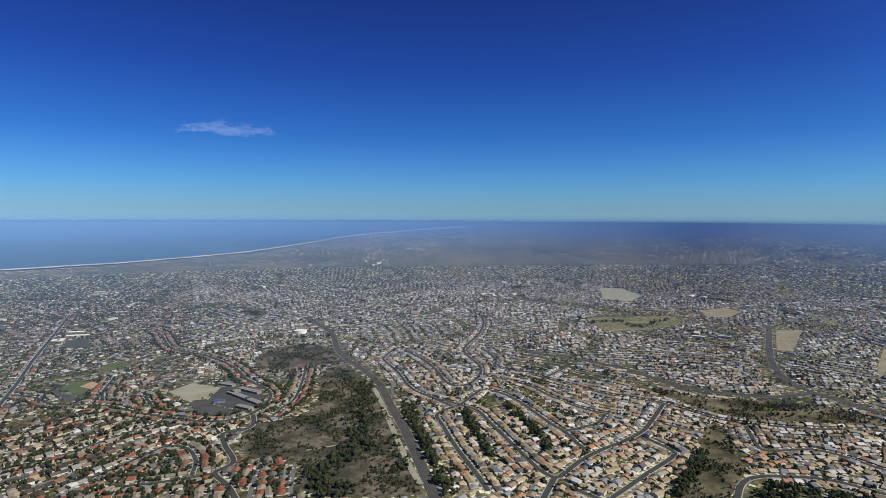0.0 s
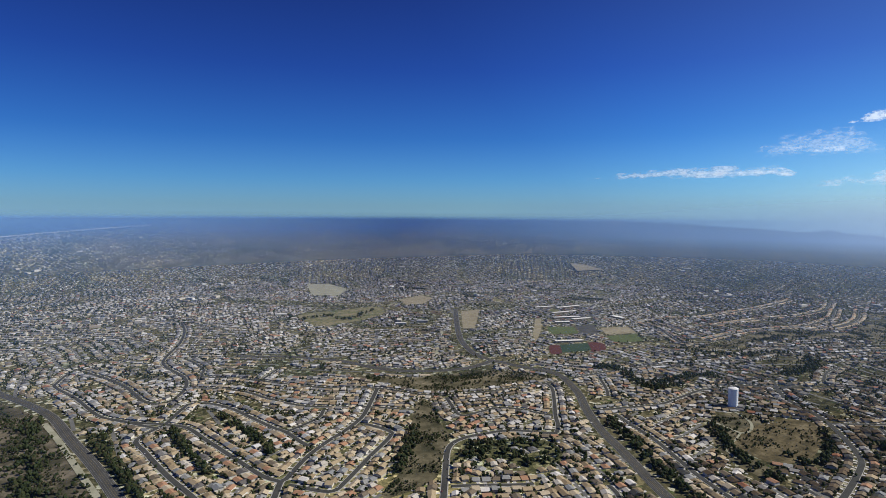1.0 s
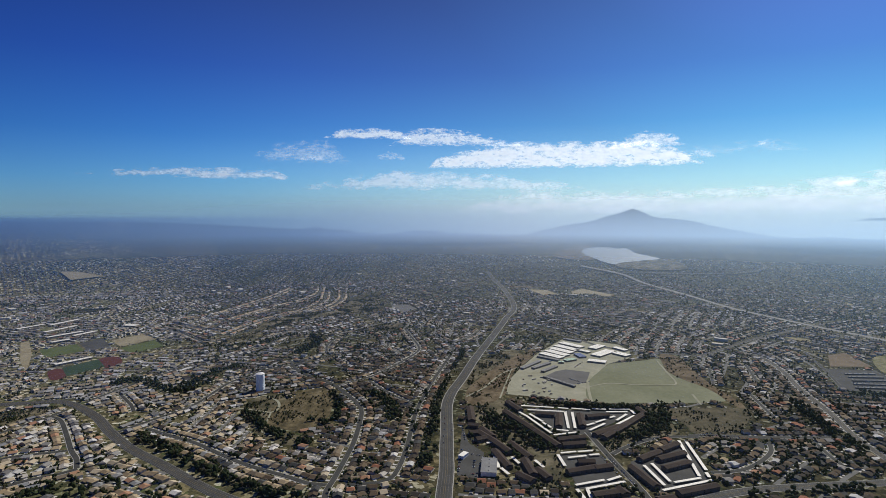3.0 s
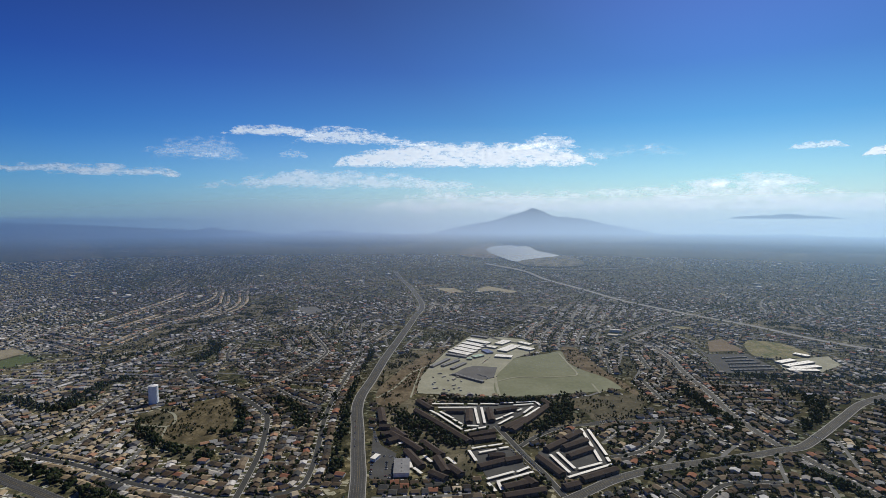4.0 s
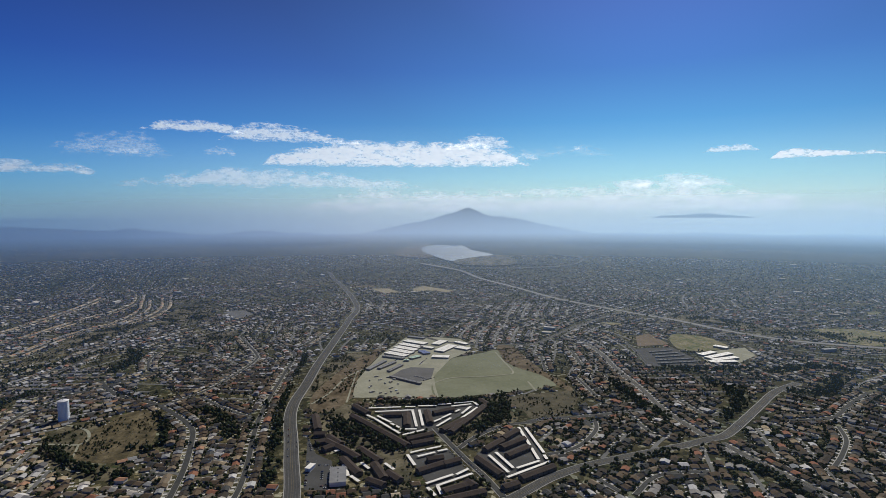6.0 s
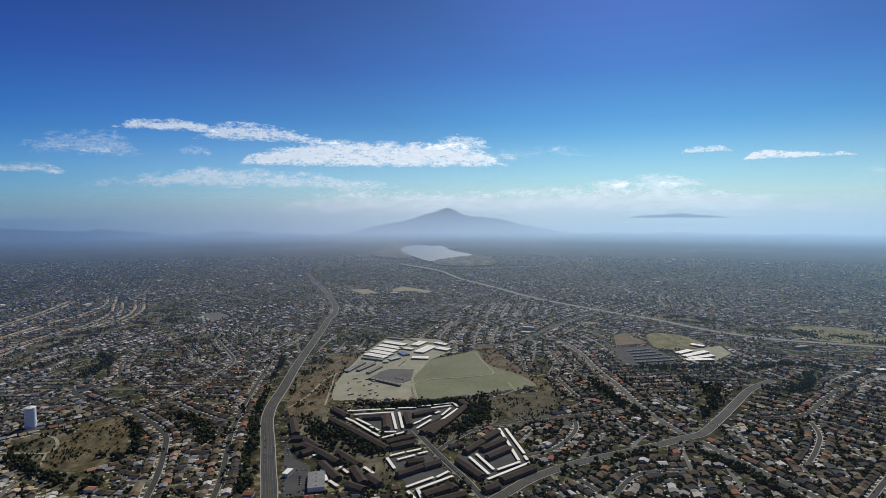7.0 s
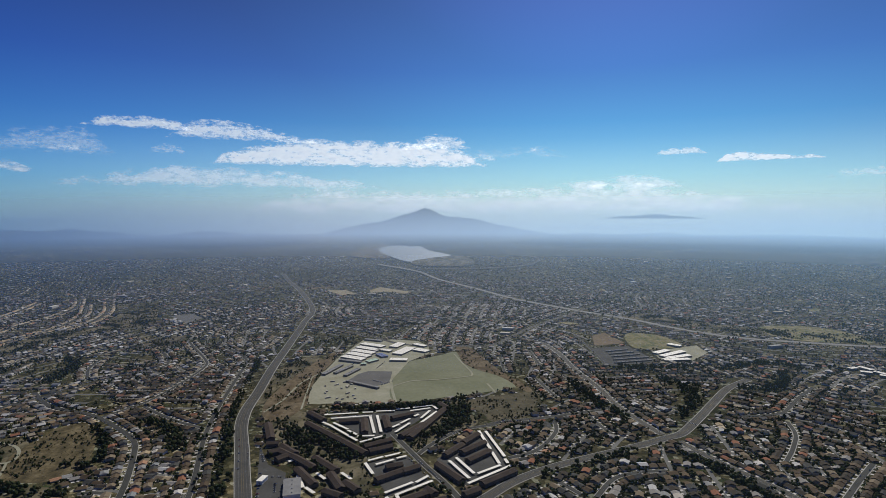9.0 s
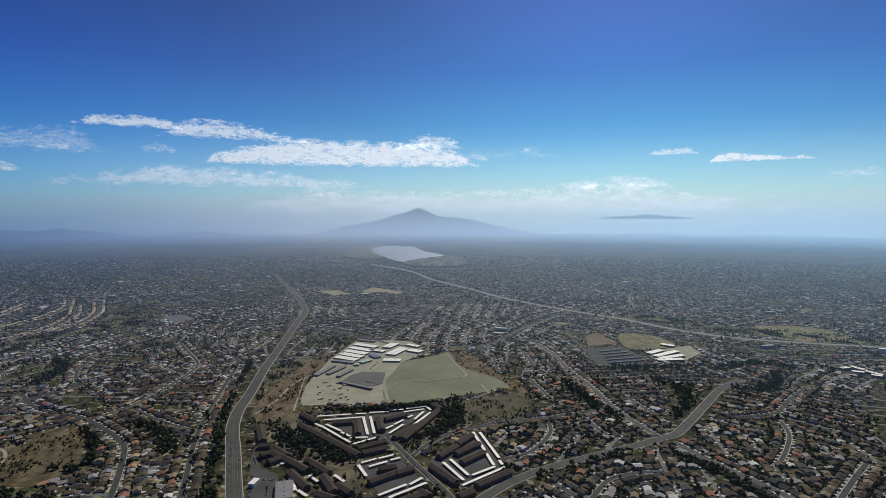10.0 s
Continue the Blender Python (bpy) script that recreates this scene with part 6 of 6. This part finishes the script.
# ---- painted haze sheets over the land, thin clouds ----
def veil(name, az0, az1, z0, z1, r, steps, material, label):
    verts, loops, totals = [], [], []
    for i in range(steps + 1):
        x, y = polar_place(az0 + (az1 - az0) * i / steps, r)
        verts += [(x, y, z0), (x, y, z1)]
    for i in range(steps):
        loops += [2 * i, 2 * i + 2, 2 * i + 3, 2 * i + 1]
        totals.append(4)
    me = bpy.data.meshes.new(name)
    me.from_pydata(verts, [], [loops[4 * i:4 * i + 4] for i in range(steps)])
    uv = me.uv_layers.new(name="UVMap")
    for p in me.polygons:
        for l in p.loop_indices:
            v = me.loops[l].vertex_index
            uv.data[l].uv = ((v // 2) / steps, v % 2)
    for p in me.polygons:
        p.use_smooth = True
    me.materials.append(material)
    ob = new(name, me)
    ob.visible_shadow = False
    tagged(ob, label, "sky", kind="structure")
    return ob


def haze_sheet_material(tall, stops, sunward_stops):
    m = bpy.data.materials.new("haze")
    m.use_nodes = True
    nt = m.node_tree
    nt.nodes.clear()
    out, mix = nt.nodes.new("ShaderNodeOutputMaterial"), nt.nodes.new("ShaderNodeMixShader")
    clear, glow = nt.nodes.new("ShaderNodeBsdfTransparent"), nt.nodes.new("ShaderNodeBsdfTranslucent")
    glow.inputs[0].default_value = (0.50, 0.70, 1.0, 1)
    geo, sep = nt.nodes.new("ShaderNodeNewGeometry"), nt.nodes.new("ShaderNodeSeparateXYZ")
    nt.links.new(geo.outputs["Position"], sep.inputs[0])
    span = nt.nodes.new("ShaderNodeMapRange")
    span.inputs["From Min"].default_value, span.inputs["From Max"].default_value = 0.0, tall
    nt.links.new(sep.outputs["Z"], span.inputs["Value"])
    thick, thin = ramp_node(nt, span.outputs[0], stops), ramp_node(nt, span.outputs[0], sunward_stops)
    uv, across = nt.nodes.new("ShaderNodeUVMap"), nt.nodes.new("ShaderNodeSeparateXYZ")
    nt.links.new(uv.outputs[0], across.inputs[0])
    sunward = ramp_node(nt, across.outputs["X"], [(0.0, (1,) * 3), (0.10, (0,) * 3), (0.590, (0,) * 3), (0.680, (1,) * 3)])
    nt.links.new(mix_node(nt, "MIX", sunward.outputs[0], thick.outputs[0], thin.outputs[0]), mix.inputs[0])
    # brightness and blue of the haze painted by compass direction
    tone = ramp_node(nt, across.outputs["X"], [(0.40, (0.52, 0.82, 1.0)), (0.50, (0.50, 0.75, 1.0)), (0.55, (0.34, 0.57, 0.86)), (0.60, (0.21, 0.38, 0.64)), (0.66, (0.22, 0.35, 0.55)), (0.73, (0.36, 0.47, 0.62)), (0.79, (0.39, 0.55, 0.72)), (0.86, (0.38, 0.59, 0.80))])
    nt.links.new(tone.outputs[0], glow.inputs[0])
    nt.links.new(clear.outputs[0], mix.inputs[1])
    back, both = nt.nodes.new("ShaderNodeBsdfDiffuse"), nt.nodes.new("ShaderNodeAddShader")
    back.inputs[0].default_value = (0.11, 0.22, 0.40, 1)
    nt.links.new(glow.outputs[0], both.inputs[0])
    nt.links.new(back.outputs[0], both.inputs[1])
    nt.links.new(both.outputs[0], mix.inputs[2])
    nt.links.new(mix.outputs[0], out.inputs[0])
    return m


# haze painted as opacity by angle from the eye, thinning out over the horizon
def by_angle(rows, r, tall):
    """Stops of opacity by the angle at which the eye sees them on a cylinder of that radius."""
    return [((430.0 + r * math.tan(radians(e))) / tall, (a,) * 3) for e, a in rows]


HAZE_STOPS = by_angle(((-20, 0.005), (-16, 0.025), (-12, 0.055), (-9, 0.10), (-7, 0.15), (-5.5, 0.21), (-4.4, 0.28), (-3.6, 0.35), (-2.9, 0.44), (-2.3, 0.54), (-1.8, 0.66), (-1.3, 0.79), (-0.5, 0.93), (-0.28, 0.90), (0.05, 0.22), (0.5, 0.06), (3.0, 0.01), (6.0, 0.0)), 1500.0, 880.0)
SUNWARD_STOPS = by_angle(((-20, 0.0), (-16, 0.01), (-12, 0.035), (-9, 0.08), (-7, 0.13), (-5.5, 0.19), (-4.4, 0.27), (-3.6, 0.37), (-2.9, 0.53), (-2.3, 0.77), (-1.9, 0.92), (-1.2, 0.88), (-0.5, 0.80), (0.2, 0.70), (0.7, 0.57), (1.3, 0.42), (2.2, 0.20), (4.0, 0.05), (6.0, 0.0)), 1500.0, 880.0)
veil("haze", -180, 180, 0.5, 880, 1500, 240, haze_sheet_material(880.0, HAZE_STOPS, SUNWARD_STOPS), "translucent cylinder sheet painted as pale blue haze over the distant land")

# thin haze sheet round the camera, added to lift the darkest tones
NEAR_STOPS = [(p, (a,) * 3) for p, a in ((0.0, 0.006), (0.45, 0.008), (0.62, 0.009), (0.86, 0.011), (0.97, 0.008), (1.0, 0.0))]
veil("near_haze_sheet", -180, 180, 0.5, 445, 345, 120, haze_sheet_material(445.0, NEAR_STOPS, NEAR_STOPS), "faint translucent sheet round the camera that lifts dark tones")


def cloud_material(wide, high, top, floor, thin, grain, rag, seed):
    """A cloud with a level base and a ragged top; wide and high in degrees, grain: puffs to a degree, rag: how far the edge frays."""
    m = bpy.data.materials.new("cloud")
    m.use_nodes = True
    nt = m.node_tree
    nt.nodes.clear()

    def sums(kind, a, b, c=None):
        n = nt.nodes.new("ShaderNodeMath")
        n.operation = kind
        for socket, value in zip(n.inputs, (a, b, c)):
            if isinstance(value, (int, float)):
                socket.default_value = value
            elif value is not None:
                nt.links.new(value, socket)
        return n.outputs[0]

    def puffs(scale, detail, squeeze, shift):
        place, n = nt.nodes.new("ShaderNodeMapping"), nt.nodes.new("ShaderNodeTexNoise")
        place.inputs["Scale"].default_value, place.inputs["Location"].default_value = (wide * scale, high * scale * squeeze, 1), (seed + shift, seed * 0.7, seed)
        nt.links.new(uv.outputs[0], place.inputs[0])
        n.inputs["Scale"].default_value, n.inputs["Detail"].default_value, n.inputs["Roughness"].default_value = 1.0, detail, 0.6
        nt.links.new(place.outputs[0], n.inputs["Vector"])
        return n.outputs[0]

    out, mix = nt.nodes.new("ShaderNodeOutputMaterial"), nt.nodes.new("ShaderNodeMixShader")
    clear, body, add = nt.nodes.new("ShaderNodeBsdfTransparent"), nt.nodes.new("ShaderNodeBsdfTranslucent"), nt.nodes.new("ShaderNodeAddShader")
    face = nt.nodes.new("ShaderNodeBsdfDiffuse")
    uv, sep = nt.nodes.new("ShaderNodeUVMap"), nt.nodes.new("ShaderNodeSeparateXYZ")
    nt.links.new(uv.outputs[0], sep.inputs[0])
    crest = ramp_node(nt, sep.outputs["X"], [(p, (h,) * 3) for p, h in top])
    under_top = sums("MULTIPLY", sums("SUBTRACT", crest.outputs[0], sep.outputs["Y"]), high / rag)
    over_base = sums("MULTIPLY", sums("SUBTRACT", sep.outputs["Y"], floor), high / (rag * 0.6))
    depth = sums("MINIMUM", sums("MINIMUM", under_top, over_base), 1.0)
    coarse, fine = puffs(grain, 7.0, 2.6, 0.0), puffs(grain * 3.1, 5.0, 2.0, 7.3)
    fray = sums("MULTIPLY_ADD", coarse, 3.4, -1.7)
    fray = sums("ADD", fray, sums("MULTIPLY_ADD", fine, 1.5, -0.75))
    density = sums("ADD", depth, fray)
    alpha = ramp_node(nt, density, [(0.06, (0,) * 3), (0.45, (thin * 0.42,) * 3), (1.0, (thin,) * 3)])
    inside = sums("MULTIPLY", alpha.outputs[0], ramp_node(nt, depth, [(0.0, (0.0,) * 3), (0.06, (1,) * 3)]).outputs[0])
    # cloud shading put into the colour as grey lumps
    lump = ramp_node(nt, fine, [(0.32, (0.80, 0.82, 0.86)), (0.58, (1.0, 1.0, 1.0))])
    nt.links.new(mix_node(nt, "MULTIPLY", 1.0, (0.70, 0.70, 0.71), lump.outputs[0]), body.inputs[0])
    nt.links.new(mix_node(nt, "MULTIPLY", 1.0, (0.70, 0.71, 0.73), lump.outputs[0]), face.inputs[0])
    nt.links.new(body.outputs[0], add.inputs[0])
    nt.links.new(face.outputs[0], add.inputs[1])
    nt.links.new(inside, mix.inputs[0])
    nt.links.new(clear.outputs[0], mix.inputs[1])
    nt.links.new(add.outputs[0], mix.inputs[2])
    nt.links.new(mix.outputs[0], out.inputs[0])
    return m


def cloud(az0, az1, el0, el1, top, floor, thin, grain, rag, seed):
    r = 4925 + 0.5 * seed
    veil("cloud", az0, az1, 430 + r * math.tan(radians(el0)), 430 + r * math.tan(radians(el1)), r, 24,
         cloud_material(az1 - az0, el1 - el0, top, floor, thin, grain, rag, seed), "thin white drifting cloud streak")


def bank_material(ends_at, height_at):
    m = bpy.data.materials.new("haze_bank_sheet")
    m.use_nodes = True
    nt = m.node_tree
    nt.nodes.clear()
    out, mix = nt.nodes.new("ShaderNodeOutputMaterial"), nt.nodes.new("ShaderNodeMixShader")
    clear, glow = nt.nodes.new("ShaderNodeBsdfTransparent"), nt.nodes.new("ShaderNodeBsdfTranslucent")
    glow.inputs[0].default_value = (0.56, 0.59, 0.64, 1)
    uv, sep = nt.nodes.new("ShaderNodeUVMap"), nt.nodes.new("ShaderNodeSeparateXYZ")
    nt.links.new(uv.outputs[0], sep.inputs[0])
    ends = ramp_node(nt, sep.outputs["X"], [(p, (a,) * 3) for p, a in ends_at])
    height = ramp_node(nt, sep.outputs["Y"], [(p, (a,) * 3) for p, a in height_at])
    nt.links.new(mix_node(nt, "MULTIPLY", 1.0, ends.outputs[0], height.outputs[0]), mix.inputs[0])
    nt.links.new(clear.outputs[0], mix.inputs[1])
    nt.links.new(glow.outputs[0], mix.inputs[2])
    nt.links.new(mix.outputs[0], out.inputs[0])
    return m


# a pale sheet painted as haze on the sunward horizon, from 3.5 degrees under it to 9 over it
veil("haze_bank_sheet", 35, 200, 430 - 4940 * math.tan(radians(3.5)), 430 + 4940 * math.tan(radians(9.0)), 4940, 110,
     bank_material([(0.0, 0.0), (0.14, 0.25), (0.30, 1.0), (1.0, 1.0)], [(0.0, 0.0), (0.096, 0.05), (0.18, 0.26), (0.256, 0.36), (0.333, 0.36), (0.46, 0.25), (0.64, 0.17), (0.8, 0.09), (1.0, 0.0)]), "translucent sheet painted as white haze along the horizon")
HUMP = [(0.0, 0.0), (0.12, 0.55), (0.45, 0.9), (0.8, 0.7), (1.0, 0.0)]
WISP = [(0.0, 0.0), (0.2, 0.7), (0.7, 0.85), (1.0, 0.0)]
cloud(74.0, 102.0, 4.3, 8.0, [(0.0, 0.05), (0.07, 0.42), (0.16, 0.62), (0.30, 0.86), (0.55, 0.84), (0.80, 0.80), (0.90, 0.55), (1.0, 0.10)], 0.12, 0.95, 0.75, 0.75, 1.0)
cloud(64.5, 73.5, 7.4, 9.3, [(0.0, 0.15), (0.2, 0.62), (0.55, 0.72), (0.85, 0.6), (1.0, 0.1)], 0.12, 0.9, 0.9, 0.55, 2.0)
cloud(70.5, 85.0, 6.6, 9.2, [(0.0, 0.0), (0.18, 0.80), (0.35, 0.9), (0.6, 0.72), (1.0, 0.15)], 0.15, 0.8, 1.0, 0.9, 3.0)
cloud(92.5, 100.5, 6.0, 8.4, HUMP, 0.2, 0.7, 1.1, 0.8, 4.0)
cloud(60.0, 92.0, 2.2, 5.8, [(0.0, 0.05), (0.2, 0.45), (0.36, 0.75), (0.6, 0.62), (0.8, 0.5), (1.0, 0.1)], 0.10, 0.60, 0.45, 1.2, 5.0)
cloud(78.0, 131.0, -0.2, 3.7, [(0.0, 0.2), (0.12, 0.8), (0.5, 0.72), (0.63, 0.95), (0.76, 0.8), (1.0, 0.25)], 0.02, 0.66, 0.30, 1.6, 6.0)
cloud(42.0, 61.5, 3.1, 5.5, [(0.0, 0.15), (0.3, 0.5), (0.6, 0.62), (0.9, 0.62), (1.0, 0.25)], 0.16, 0.85, 0.5, 0.8, 7.0)
cloud(58.0, 68.0, 4.6, 8.2, WISP, 0.15, 0.34, 1.0, 1.6, 8.0)
cloud(117.0, 122.6, 5.35, 6.5, WISP, 0.22, 0.62, 1.2, 0.30, 9.0)
cloud(122.8, 131.2, 4.35, 5.9, [(0.0, 0.30), (0.10, 0.80), (0.3, 0.84), (0.6, 0.60), (0.9, 0.50), (1.0, 0.30)], 0.28, 0.95, 0.9, 0.26, 10.0)
cloud(110.5, 121.0, 2.2, 4.2, HUMP, 0.12, 0.50, 0.5, 0.8, 11.0)
cloud(-26.0, -15.0, 6.9, 9.2, HUMP, 0.2, 0.15, 0.6, 0.9, 12.0)
cloud(96.0, 112.0, 4.9, 7.2, WISP, 0.3, 0.22, 0.9, 1.7, 13.0)
cloud(69.5, 73.0, 5.3, 6.7, HUMP, 0.2, 0.5, 1.6, 0.9, 15.0)
cloud(62.0, 65.0, 5.2, 6.2, HUMP, 0.2, 0.5, 1.6, 0.6, 16.0)
cloud(57.5, 62.5, 5.4, 6.6, WISP, 0.2, 0.35, 1.4, 1.0, 17.0)
cloud(99.0, 103.0, 5.0, 6.4, WISP, 0.25, 0.5, 1.2, 0.9, 18.0)
cloud(105.0, 107.5, 5.9, 7.0, HUMP, 0.25, 0.35, 1.6, 0.8, 19.0)
cloud(130.0, 142.0, 2.6, 4.4, WISP, 0.2, 0.35, 0.6, 0.9, 14.0)
